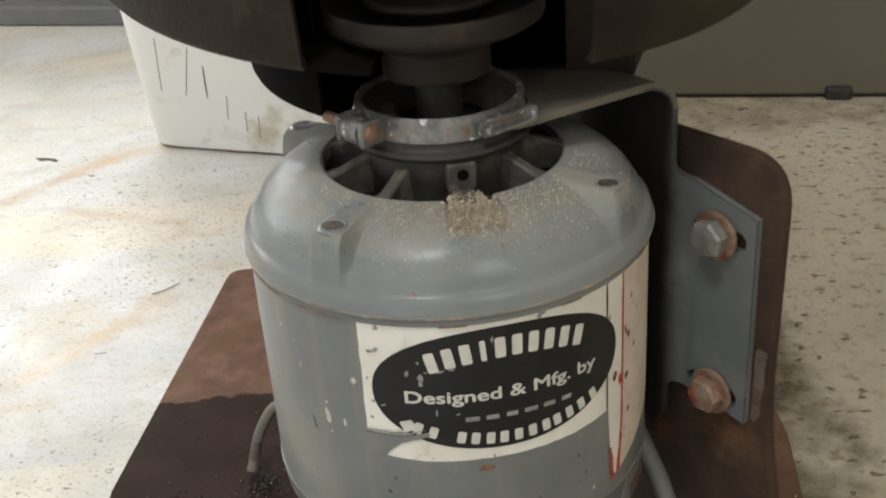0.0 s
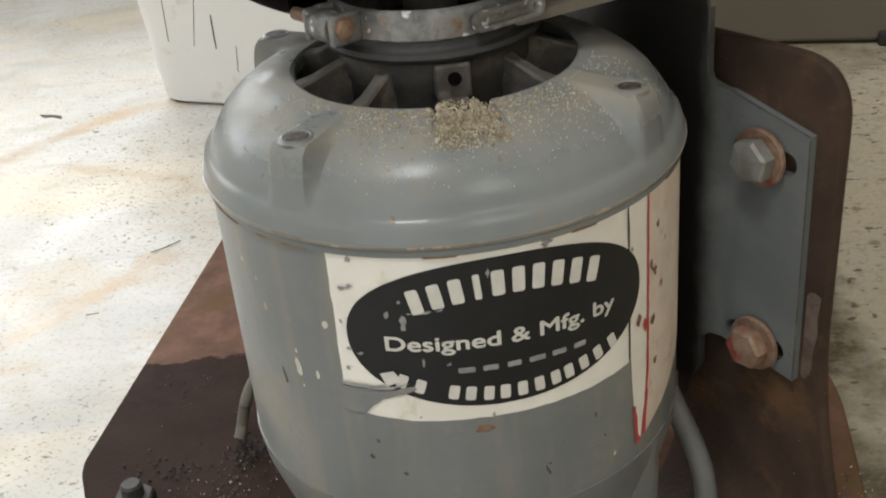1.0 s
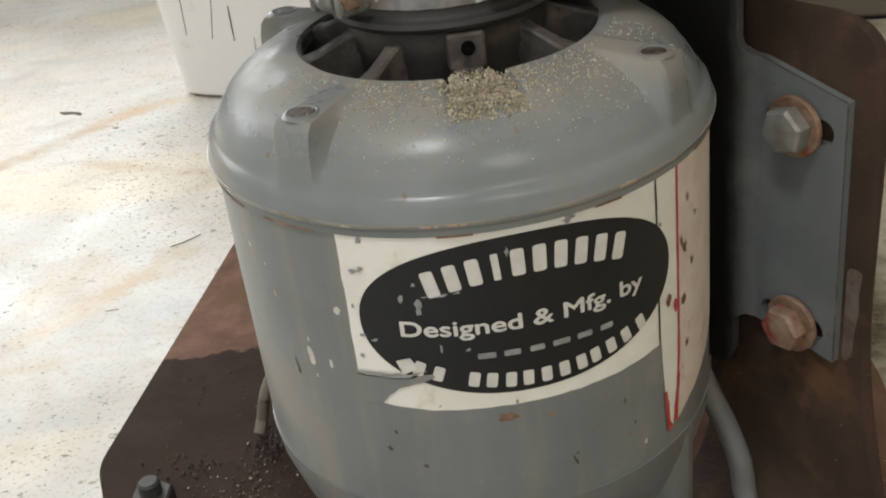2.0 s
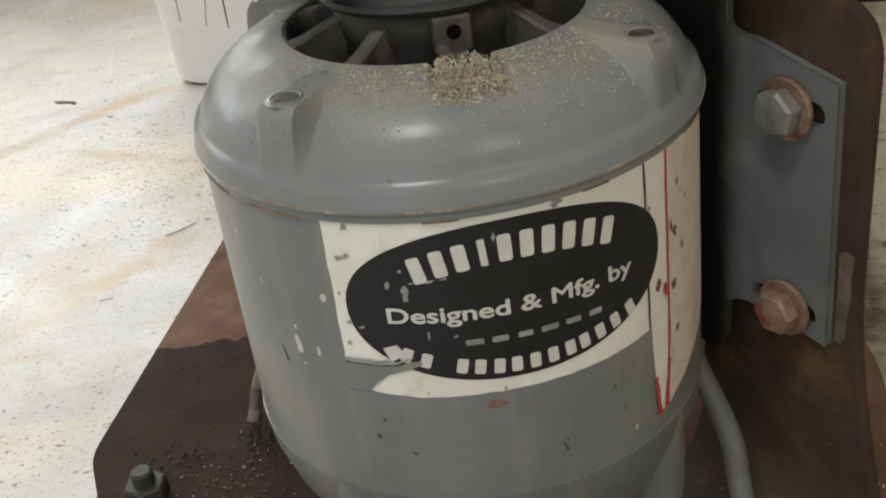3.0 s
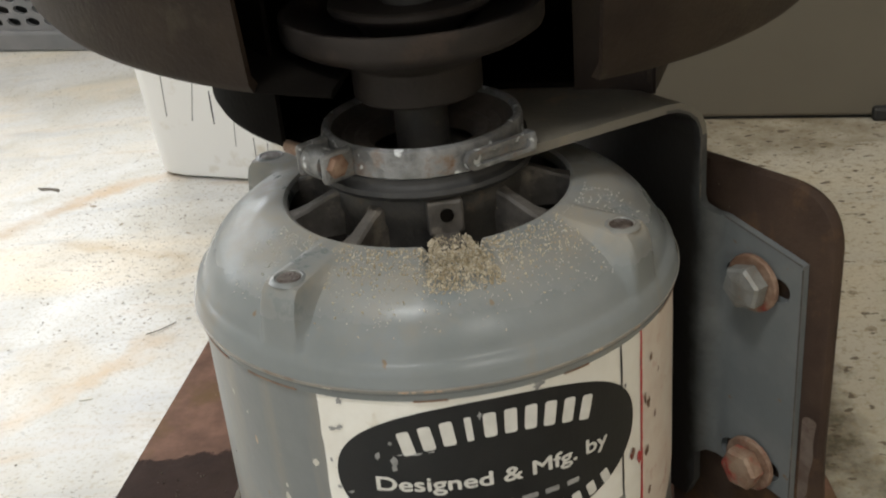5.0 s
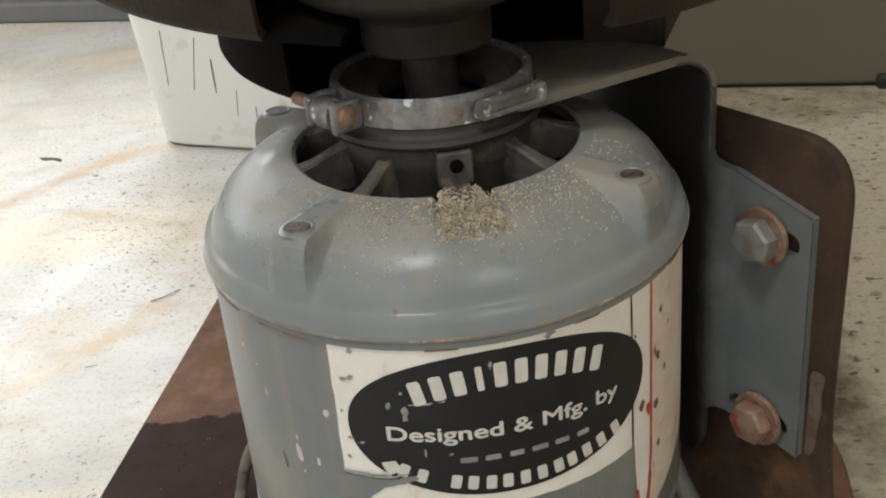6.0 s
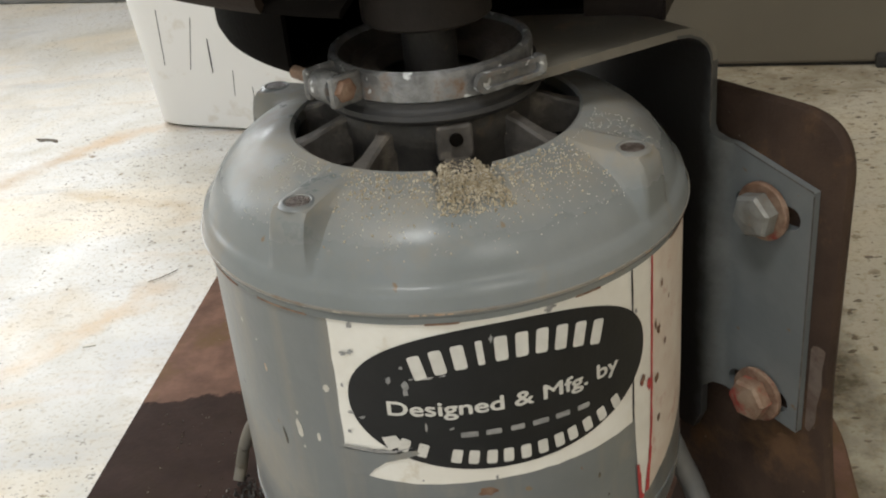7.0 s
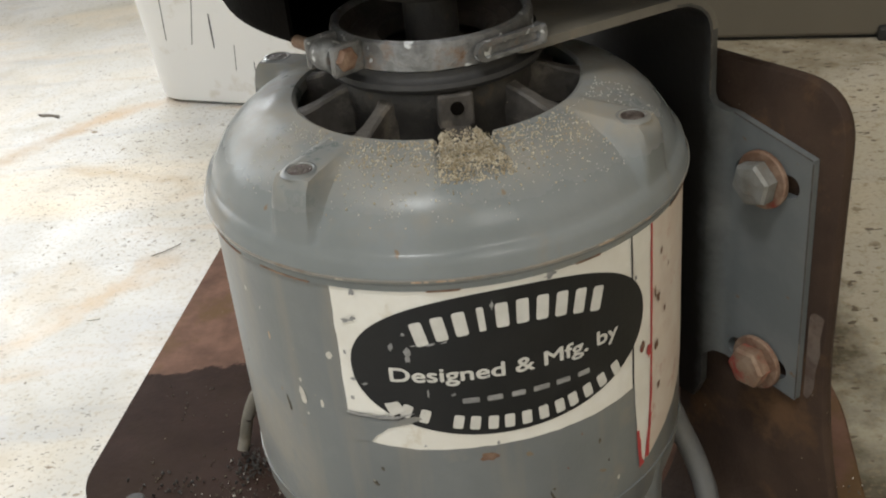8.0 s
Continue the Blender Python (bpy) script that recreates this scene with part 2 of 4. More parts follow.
def shaded_cradle():
    """Dark grey paint with a ragged black band of painted shade down its middle."""
    m = material("shaded_grey_paint", (0.125, 0.137, 0.139), (0.165, 0.175, 0.174), 0.33, 0.0, 30, bump=0.15, grain=400, spots=(0.16, 0.11, 0.07), spot_scale=260, spot_level=0.72)
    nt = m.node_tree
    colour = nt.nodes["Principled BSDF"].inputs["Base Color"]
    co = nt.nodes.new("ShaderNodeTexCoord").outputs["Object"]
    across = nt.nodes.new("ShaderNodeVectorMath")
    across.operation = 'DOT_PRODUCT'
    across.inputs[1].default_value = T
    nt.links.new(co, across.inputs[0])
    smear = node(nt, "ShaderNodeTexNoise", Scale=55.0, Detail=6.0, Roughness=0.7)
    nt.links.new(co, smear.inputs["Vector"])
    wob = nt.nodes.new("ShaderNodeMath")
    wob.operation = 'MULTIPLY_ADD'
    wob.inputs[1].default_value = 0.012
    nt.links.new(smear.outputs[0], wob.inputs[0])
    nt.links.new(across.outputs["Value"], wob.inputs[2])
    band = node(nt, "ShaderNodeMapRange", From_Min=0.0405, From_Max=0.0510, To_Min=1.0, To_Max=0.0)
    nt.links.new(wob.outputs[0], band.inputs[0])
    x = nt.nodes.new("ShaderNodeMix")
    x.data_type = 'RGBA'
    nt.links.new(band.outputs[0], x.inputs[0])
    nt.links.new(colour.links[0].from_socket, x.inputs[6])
    # near-black for the shade between motor and cradle
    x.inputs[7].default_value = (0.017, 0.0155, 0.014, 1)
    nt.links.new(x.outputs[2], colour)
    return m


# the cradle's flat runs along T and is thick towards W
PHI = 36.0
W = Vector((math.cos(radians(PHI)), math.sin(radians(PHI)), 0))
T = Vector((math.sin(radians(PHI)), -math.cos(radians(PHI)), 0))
M_CRADLE = shaded_cradle()

nt_bin = M_WHITE_PLASTIC.node_tree
thin = nt_bin.nodes.new("ShaderNodeBsdfTranslucent")
thin.inputs[0].default_value = (0.86, 0.86, 0.83, 1)
blend = nt_bin.nodes.new("ShaderNodeMixShader")
blend.inputs[0].default_value = 0.15
nt_bin.links.new(nt_bin.nodes["Principled BSDF"].outputs[0], blend.inputs[1])
nt_bin.links.new(thin.outputs[0], blend.inputs[2])
nt_bin.links.new(blend.outputs[0], nt_bin.nodes["Material Output"].inputs[0])

# ---- helpers for building ----


def part(name, bm, mat, parent=None, label="", smooth=False):
    """Links a bmesh as one mesh object, under a thing or a part."""
    bmesh.ops.recalc_face_normals(bm, faces=bm.faces)
    me = bpy.data.meshes.new(name)
    bm.to_mesh(me)
    bm.free()
    me.materials.append(mat)
    if smooth:
        for p in me.polygons:
            p.use_smooth = True
        me.set_sharp_from_angle(angle=radians(38))
    ob = new(name, me)
    if parent:
        ob.parent = parent
    if label:
        ob["label"] = label
    return ob


def lathe(profile, steps=96, centre=(0, 0), a0=0.0, a1=360.0, close_profile=False):
    """Turns a list of (radius, height) round the upright axis."""
    bm = bmesh.new()
    full = abs(a1 - a0) >= 360
    n = steps if full else steps + 1
    rings = []
    for i in range(n):
        a = radians(a0 + (a1 - a0) * i / steps)
        rings.append([bm.verts.new((centre[0] + r * math.sin(a), centre[1] - r * math.cos(a), z)) for r, z in profile])
    m = len(profile)
    for i in range(n if full else n - 1):
        p, q = rings[i], rings[(i + 1) % n]
        for j in range(m if close_profile else m - 1):
            bm.faces.new((p[j], q[j], q[(j + 1) % m], p[(j + 1) % m]))
    if not full and close_profile:
        bm.faces.new(rings[0])
        bm.faces.new(rings[-1][::-1])
    bmesh.ops.remove_doubles(bm, verts=bm.verts, dist=1e-6)
    return bm


def box(x0, x1, y0, y1, z0, z1, bevel=0.0, segments=2):
    bm = bmesh.new()
    bmesh.ops.create_cube(bm, size=1)
    for v in bm.verts:
        v.co = Vector(((x0 + x1) / 2 + v.co.x * (x1 - x0), (y0 + y1) / 2 + v.co.y * (y1 - y0), (z0 + z1) / 2 + v.co.z * (z1 - z0)))
    if bevel:
        bmesh.ops.bevel(bm, geom=bm.edges[:], offset=bevel, segments=segments, affect='EDGES', profile=0.5)
    return bm


def moved(bm, m):
    bmesh.ops.transform(bm, matrix=m, verts=bm.verts)
    return bm


def joined(*parts):
    """One bmesh out of several."""
    out = bmesh.new()
    for b in parts:
        me = bpy.data.meshes.new("tmp")
        b.to_mesh(me)
        b.free()
        out.from_mesh(me)
        bpy.data.meshes.remove(me)
    return out


def sheet(outline, depth, m=None, bevel=0.0):
    """A flat plate: an outline in x, y made thick in z."""
    bm = bmesh.new()
    f = bm.faces.new([bm.verts.new((x, y, 0)) for x, y in outline])
    r = bmesh.ops.extrude_face_region(bm, geom=[f])
    for v in r["geom"]:
        if isinstance(v, bmesh.types.BMVert):
            v.co.z += depth
    if bevel:
        bmesh.ops.recalc_face_normals(bm, faces=bm.faces)
        sharp = [e for e in bm.edges if len(e.link_faces) == 2 and e.calc_face_angle(0) > 0.9]
        bmesh.ops.bevel(bm, geom=sharp, offset=bevel, segments=2, affect='EDGES', profile=0.5)
    return moved(bm, m) if m else bm


def sheet_with_holes(outline, holes, depth, m):
    """A flat plate with openings through it."""
    bm = bmesh.new()
    for loop in (outline, *holes):
        vs = [bm.verts.new((x, y, 0)) for x, y in loop]
        for k in range(len(vs)):
            bm.edges.new((vs[k - 1], vs[k]))
    bmesh.ops.triangle_fill(bm, use_beauty=True, use_dissolve=False, edges=bm.edges[:])
    r = bmesh.ops.extrude_face_region(bm, geom=bm.faces[:])
    for v in r["geom"]:
        if isinstance(v, bmesh.types.BMVert):
            v.co.z += depth
    return moved(bm, m)


def capsule(x0, x1, y, r, steps=8):
    """The outline of a slot with round ends."""
    right = [(x1 + r * math.cos(a), y + r * math.sin(a)) for a in (math.pi * (k / steps - 0.5) for k in range(steps + 1))]
    left = [(x0 - r * math.cos(a), y - r * math.sin(a)) for a in (math.pi * (k / steps - 0.5) for k in range(steps + 1))]
    return right + left


def rounded(points, radius, steps=5):
    """The outline with its corners rounded."""
    out = []
    n = len(points)
    for i, p in enumerate(points):
        p, a, b = Vector(p), Vector(points[i - 1]), Vector(points[(i + 1) % n])
        r = radius[i] if isinstance(radius, (list, tuple)) else radius
        if r <= 0:
            out.append(tuple(p))
            continue
        u, w = (a - p), (b - p)
        s, e = p + u.normalized() * min(r, u.length / 2), p + w.normalized() * min(r, w.length / 2)
        for k in range(steps + 1):
            t = k / steps
            out.append(tuple(s * (1 - t) ** 2 + p * 2 * t * (1 - t) + e * t ** 2))
    return out


def tube(points, radius, sides=12, sub=6):
    """A round cable along a smooth line through the points."""
    pts = [Vector(p) for p in points]
    path = []
    for i in range(len(pts) - 1):
        p0, p1, p2, p3 = pts[max(i - 1, 0)], pts[i], pts[i + 1], pts[min(i + 2, len(pts) - 1)]
        for k in range(sub):
            t = k / sub
            path.append(0.5 * ((2 * p1) + (p2 - p0) * t + (2 * p0 - 5 * p1 + 4 * p2 - p3) * t * t + (3 * p1 - p0 - 3 * p2 + p3) * t ** 3))
    path.append(pts[-1])
    bm = bmesh.new()
    rings = []
    for i, p in enumerate(path):
        d = (path[min(i + 1, len(path) - 1)] - path[max(i - 1, 0)]).normalized()
        side = d.cross(Vector((0.3, 0.2, 0.93))).normalized()
        up = side.cross(d)
        rings.append([bm.verts.new(p + radius * (side * math.cos(a) + up * math.sin(a))) for a in (2 * math.pi * k / sides for k in range(sides))])
    for p, q in zip(rings, rings[1:]):
        for k in range(sides):
            bm.faces.new((p[k], p[(k + 1) % sides], q[(k + 1) % sides], q[k]))
    bm.faces.new(rings[0])
    bm.faces.new(rings[-1][::-1])
    return bm


def disc(radius, depth, sides=32, bevel=0.0):
    """An upright round plug from z = 0."""
    b = min(bevel, depth / 2)
    prof = [(0, 0), (radius, 0), (radius, depth - b), (radius - b, depth), (0, depth)] if b else [(0, 0), (radius, 0), (radius, depth), (0, depth)]
    return lathe(prof, sides)


def on_drum(a, r, z):
    """The place at a degrees round the motor's axis (0 faces the front)."""
    a = radians(a)
    return Vector((r * math.sin(a), -r * math.cos(a), z))


# ---- the room ----
FLOOR_MAT = bpy.data.materials.new("stained_marble_floor")


def floor_material():
    m = FLOOR_MAT
    m.use_nodes = True
    nt = m.node_tree
    bsdf = nt.nodes["Principled BSDF"]
    co = nt.nodes.new("ShaderNodeTexCoord").outputs["Object"]

    def noise_tex(s, detail=6.0, rough=0.6, distort=0.0, stretch=None, turn=0.0):
        n = node(nt, "ShaderNodeTexNoise", Scale=s, Detail=detail, Roughness=rough, Distortion=distort)
        src = co
        if stretch:
            mp = nt.nodes.new("ShaderNodeMapping")
            mp.inputs["Rotation"].default_value = (0, 0, radians(turn))
            mp.inputs["Scale"].default_value = stretch
            nt.links.new(co, mp.inputs[0])
            src = mp.outputs[0]
        nt.links.new(src, n.inputs["Vector"])
        return n.outputs[0]

    def ramp(source, a, b, lo=0.0, hi=1.0):
        r = nt.nodes.new("ShaderNodeMapRange")
        for i, v in enumerate((a, b, lo, hi)):
            r.inputs[i + 1].default_value = v
        nt.links.new(source, r.inputs[0])
        return r.outputs[0]

    def mix(fac, a, b):
        x = nt.nodes.new("ShaderNodeMix")
        x.data_type = 'RGBA'
        nt.links.new(fac, x.inputs[0])
        for value, slot in ((a, 6), (b, 7)):
            if isinstance(value, tuple):
                x.inputs[slot].default_value = (*value, 1)
            else:
                nt.links.new(value, x.inputs[slot])
        return x.outputs[2]

    def times(a, b):
        x = nt.nodes.new("ShaderNodeMath")
        x.operation = 'MULTIPLY'
        nt.links.new(a, x.inputs[0])
        nt.links.new(b, x.inputs[1])
        return x.outputs[0]

    colour = mix(ramp(noise_tex(7, 8, 0.6, 0.6), 0.42, 0.62), (0.585, 0.585, 0.572), (0.49, 0.475, 0.43))
    colour = mix(ramp(noise_tex(5, 8, 0.62, 0.8, (0.6, 1.5, 1), -38), 0.50, 0.68, 0, 0.75), colour, (0.66, 0.57, 0.43))
    colour = mix(ramp(noise_tex(9, 6, 0.6, 1.2, (0.4, 1.7, 1), -42), 0.60, 0.70, 0, 0.5), colour, (0.52, 0.39, 0.25))
    colour = mix(ramp(noise_tex(13, 6, 0.65, 0.8, (0.35, 1.6, 1), -40), 0.55, 0.68, 0, 0.6), colour, (0.42, 0.43, 0.44))
    colour = mix(ramp(noise_tex(34, 5, 0.6), 0.56, 0.72, 0, 0.5), colour, (0.45, 0.4, 0.31))
    area = ramp(noise_tex(6, 3, 0.5), 0.4, 0.58, 0.12, 1.0)
    speck = times(ramp(noise_tex(150, 2, 0.5), 0.665, 0.70, 0, 0.75), area)
    colour = mix(speck, colour, (0.1, 0.085, 0.07))
    speck = times(ramp(noise_tex(270, 2, 0.5, 0.0, (1, 1.6, 1), 20), 0.645, 0.69), area)
    colour = mix(speck, colour, (0.14, 0.12, 0.095))
    speck = times(ramp(noise_tex(70, 3, 0.6, 0.0, (1, 1.8, 1), 20), 0.68, 0.71), area)
    colour = mix(speck, colour, (0.22, 0.17, 0.11))
    xyz = nt.nodes.new("ShaderNodeSeparateXYZ")
    nt.links.new(co, xyz.inputs[0])

    def calc(kind, a, b):
        n = nt.nodes.new("ShaderNodeMath")
        n.operation = kind
        for slot, v in enumerate((a, b)):
            if isinstance(v, (int, float)):
                n.inputs[slot].default_value = v
            else:
                nt.links.new(v, n.inputs[slot])
        return n.outputs[0]

    def streak(p, q, wide, strength, tone):
        """A wavy band along a line on the floor, for rusty stains and painted shade."""
        d = (Vector(q) - Vector(p))
        u = d.normalized()
        dx, dy = calc('SUBTRACT', xyz.outputs[0], p[0]), calc('SUBTRACT', xyz.outputs[1], p[1])
        along = calc('ADD', calc('MULTIPLY', dx, u.x), calc('MULTIPLY', dy, u.y))
        off = calc('SUBTRACT', calc('MULTIPLY', dx, -u.y), calc('MULTIPLY', dy, -u.x))
        wob = calc('MULTIPLY', calc('SUBTRACT', noise_tex(13, 6, 0.65), 0.5), wide * 5.5)
        off = calc('ABSOLUTE', calc('ADD', off, wob), 0)
        inside = ramp(off, wide * 0.2, wide, strength, 0.0)
        mid = calc('ABSOLUTE', calc('SUBTRACT', along, d.length / 2), 0)
        ends = ramp(mid, d.length * 0.35, d.length * 0.55, 1.0, 0.0)
        return mix(times(times(inside, ends), ramp(noise_tex(40, 4, 0.6), 0.3, 0.6, 0.4, 1.0)), colour, tone)

    # beige tint that grows towards the right
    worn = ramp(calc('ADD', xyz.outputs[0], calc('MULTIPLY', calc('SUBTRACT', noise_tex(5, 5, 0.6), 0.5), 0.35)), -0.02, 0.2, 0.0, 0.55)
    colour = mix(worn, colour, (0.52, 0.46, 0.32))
    colour = mix(times(ramp(noise_tex(120, 5, 0.7), 0.52, 0.64, 0, 0.8), ramp(xyz.outputs[0], 0.0, 0.2, 0.0, 1.0)), colour, (0.34, 0.27, 0.17))
    colour = mix(times(ramp(noise_tex(60, 4, 0.6), 0.62, 0.68, 0, 0.8), ramp(xyz.outputs[0], 0.0, 0.2, 0.0, 1.0)), colour, (0.22, 0.17, 0.11))
    colour = streak((-0.42, 0.48), (-0.275, 0.61), 0.016, 0.75, (0.44, 0.32, 0.2))
    colour = streak((-0.335, 0.56), (-0.25, 0.625), 0.022, 0.6, (0.55, 0.4, 0.25))
    colour = streak((-0.32, 0.492), (-0.20, 0.438), 0.015, 0.7, (0.48, 0.37, 0.23))
    colour = streak((-0.285, 0.225), (-0.19, 0.335), 0.017, 0.8, (0.55, 0.41, 0.26))
    colour = streak((-0.30, 0.27), (-0.24, 0.315), 0.03, 0.5, (0.6, 0.5, 0.36))
    colour = streak((-0.24, 0.20), (-0.185, 0.27), 0.02, 0.5, (0.55, 0.56, 0.58))
    # grime and the machine's shade painted where the floor meets the base, on the right
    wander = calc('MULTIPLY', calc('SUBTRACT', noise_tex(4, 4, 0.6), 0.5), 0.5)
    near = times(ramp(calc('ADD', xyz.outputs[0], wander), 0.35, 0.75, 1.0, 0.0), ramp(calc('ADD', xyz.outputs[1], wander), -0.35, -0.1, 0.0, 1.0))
    base_shade = times(ramp(calc('SUBTRACT', xyz.outputs[0], calc('MULTIPLY', xyz.outputs[1], 0.55)), 0.07, 0.17, 0.0, 1.0), near)
    colour = mix(times(base_shade, ramp(noise_tex(14, 6, 0.7), 0.25, 0.6, 0.4, 0.9)), colour, (0.25, 0.225, 0.15))
    # dirt band that also paints the appliance's contact shade
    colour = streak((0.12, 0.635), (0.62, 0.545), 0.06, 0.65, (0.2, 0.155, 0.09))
    # dark band along the base's edge, grime with painted shade
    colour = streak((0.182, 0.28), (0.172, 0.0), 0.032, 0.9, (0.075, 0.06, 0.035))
    colour = mix(times(ramp(noise_tex(85, 2, 0.5, 0.0, (1, 1.6, 1), 10), 0.64, 0.67, 0, 0.85), ramp(xyz.outputs[0], 0.1, 0.2, 0.0, 1.0)), colour, (0.075, 0.05, 0.03))
    colour = mix(ramp(noise_tex(330, 3, 0.6), 0.53, 0.66, 0, 0.4), colour, (0.36, 0.29, 0.19))
    nt.links.new(colour, bsdf.inputs["Base Color"])
    nt.links.new(ramp(noise_tex(20), 0.3, 0.7, 0.42, 0.68), bsdf.inputs["Roughness"])
    b = node(nt, "ShaderNodeBump", Strength=0.15, Distance=0.001)
    nt.links.new(noise_tex(160), b.inputs["Height"])
    nt.links.new(b.outputs[0], bsdf.inputs["Normal"])


floor_material()
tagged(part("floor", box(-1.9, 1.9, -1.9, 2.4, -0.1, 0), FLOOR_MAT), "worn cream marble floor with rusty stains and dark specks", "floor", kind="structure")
# the ceiling's opening is made only for the overhead fill lamp
tagged(part("ceiling", joined(box(-1.9, -0.75, -1.9, 2.4, 2.5, 2.6), box(-0.25, 1.9, -1.9, 2.4, 2.5, 2.6), box(-0.75, -0.25, -1.9, -1.2, 2.5, 2.6), box(-0.75, -0.25, -0.7, 2.4, 2.5, 2.6)), M_WALL), "unseen cream ceiling added to close the room", "ceiling", kind="structure")


def wall_with_opening(name, along, across, u0, u1, opening):
    """An upright wall 0.12 m thick along x or y; opening: u0, u1, z0, z1."""
    a, b, z0, z1 = opening
    pieces = [(u0, a, 0, 2.5), (b, u1, 0, 2.5), (a, b, 0, z0), (a, b, z1, 2.5)]
    solid = []
    for p, q, lo, hi in pieces:
        if q - p > 0.001 and hi - lo > 0.001:
            solid.append(box(p, q, across, across + 0.12, lo, hi) if along == "x" else box(across, across + 0.12, p, q, lo, hi))
    return tagged(part(name, joined(*solid), M_WALL), "unseen cream wall added to close the room", "wall", kind="structure")


wall_with_opening("wall_west", "y", -1.9, -1.78, 2.28, (0.83, 2.17, 0.6, 2.12))
# the door-sized opening is made only for the front left fill
wall_with_opening("wall_south", "x", -1.9, -1.9, 0.0, (-1.3, -0.5, 0, 2.05))
wall_with_opening("wall_south_east", "x", -1.9, 0.0, 1.9, (0.48, 1.22, 1.5, 2.3))
# added wall, dim and warm to tint the bounce from the right
tagged(part("wall_east", box(1.78, 1.9, -1.78, 2.28, 0, 2.5), M_BEIGE_WALL), "unseen beige wall added to close the room", "wall", kind="structure")
wall_with_opening("wall_north", "x", 2.28, -1.9, 1.9, (-1.62, -0.28, 0.68, 2.12))

FLOOR = bpy.data.objects["floor"]
part("floor_fibre", tube([(-0.214, 0.333, 0.0006), (-0.205, 0.338, 0.0008), (-0.197, 0.347, 0.0006)], 0.00028, 6, 4), M_DIRT, FLOOR, "thin dark fibre on the floor")
part("floor_mark", moved(sheet(rounded([(-0.013, 0.001), (-0.004, -0.004), (0.004, -0.001), (0.015, -0.004), (0.011, 0.002), (0.002, 0.003), (-0.006, 0.002)], 0.002), 0.0005), pose(-0.368, 0.603, 0, 0, 0, -20)), M_DIRT, FLOOR, "dark smear on the floor")
part("floor_flake", moved(sheet(rounded([(-0.004, -0.001), (0.004, -0.0012), (0.004, 0.001), (-0.003, 0.0012)], 0.0006), 0.0005), pose(-0.233, 0.26, 0, 0, 0, 10)), M_CHIP, FLOOR, "pale flake on the floor")

# ---- white bin, appliance and crate behind the machine ----


def white_bin():
    thing = tagged(new("storage_bin"), "white plastic storage bin with dark scratches standing on the floor", "bin")
    thing.matrix_world = pose(-0.276, 0.6155, 0, 0, 0, -19.5)
    rings = []
    bm = bmesh.new()
    for z, grow in ((0.0, -0.006), (0.004, 0.0), (0.36, 0.022), (0.36, 0.032), (0.375, 0.032), (0.375, 0.018), (0.01, -0.008)):
        out = rounded([(0 - grow, 0 - grow), (0.36 + grow, 0 - grow), (0.36 + grow, 0.3 + grow), (0 - grow, 0.3 + grow)], 0.03)
        rings.append([bm.verts.new((x, y, z)) for x, y in out])
    for p, q in zip(rings, rings[1:]):
        for k in range(len(p)):
            bm.faces.new((p[k], p[(k + 1) % len(p)], q[(k + 1) % len(p)], q[k]))
    bm.faces.new(rings[0][::-1])
    bm.faces.new(rings[-1])
    part("shell", bm, M_WHITE_PLASTIC, thing, smooth=True)
    for x0, z0, x1, z1, wide in ((0.0285, 0.0590, 0.0325, 0.1080, 0.00033), (0.0530, 0.0560, 0.0640, 0.1020, 0.00033), (0.0740, 0.0540, 0.0755, 0.0840, 0.00049), (0.0742, 0.060, 0.0752, 0.079, 0.00066),
                                (0.0905, 0.0340, 0.0935, 0.0570, 0.00028), (0.1080, 0.0240, 0.1090, 0.0426, 0.00033), (0.1195, 0.0180, 0.1215, 0.0390, 0.00033)):
        s = tube([(x0, 0.0002 - z0 * 0.062, z0), (x1, 0.0002 - z1 * 0.062, z1)], wide, 6, 2)
        part("scratch", s, M_BLACK, thing, "thin dark scratch")


white_bin()


def appliance():
    thing = tagged(new("appliance_cabinet"), "large pale grey enamelled appliance on small dark feet", "appliance")
    thing.matrix_world = pose(0.19, 0.651, 0, 0, 0, -10.8)
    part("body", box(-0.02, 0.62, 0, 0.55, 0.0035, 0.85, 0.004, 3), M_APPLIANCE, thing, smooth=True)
    # added slab, black for the shade in the gap above the floor
    part("gap_filler", box(-0.01, 0.61, 0.006, 0.54, 0.0, 0.0036), M_BLACK, thing, "black slab that paints the dark gap under the body")
    for x in (0.180, 0.56):
        part("foot", box(x - 0.012, x + 0.012, -0.006, 0.02, 0, 0.013, 0.003), M_BLACK, thing, "small black rubber foot")


appliance()


def crate():
    thing = tagged(new("plastic_crate"), "grey plastic crate with a perforated side on the floor", "crate")
    thing.matrix_world = pose(-0.40, 1.036, 0, 0, 0, -13.5)
    part("base_rim", box(-0.6, 0.1, 0, 0.02, 0, 0.026, 0.004), M_CRATE, thing)
    holes = []
    for row in range(9):
        for col in range(25):
            x, z = -0.588 + 0.0265 * col + (0.01325 if row % 2 else 0), 0.037 + 0.0155 * row
            holes.append([(x + 0.0100 * math.cos(a), z + 0.0052 * math.sin(a) - 0.12 * 0.01 * math.cos(a)) for a in (2 * math.pi * k / 14 for k in range(14))])
    part("grille", sheet_with_holes([(-0.6, 0.026), (0.1, 0.026), (0.1, 0.3), (-0.6, 0.3)], holes, 0.006, Matrix(((1, 0, 0, 0), (0, 0, 1, 0.006), (0, 1, 0, 0), (0, 0, 0, 1)))), M_CRATE, thing, "perforated grey side")
    part("back", box(-0.6, 0.1, 0.05, 0.06, 0, 0.29), M_BLACK, thing)


crate()

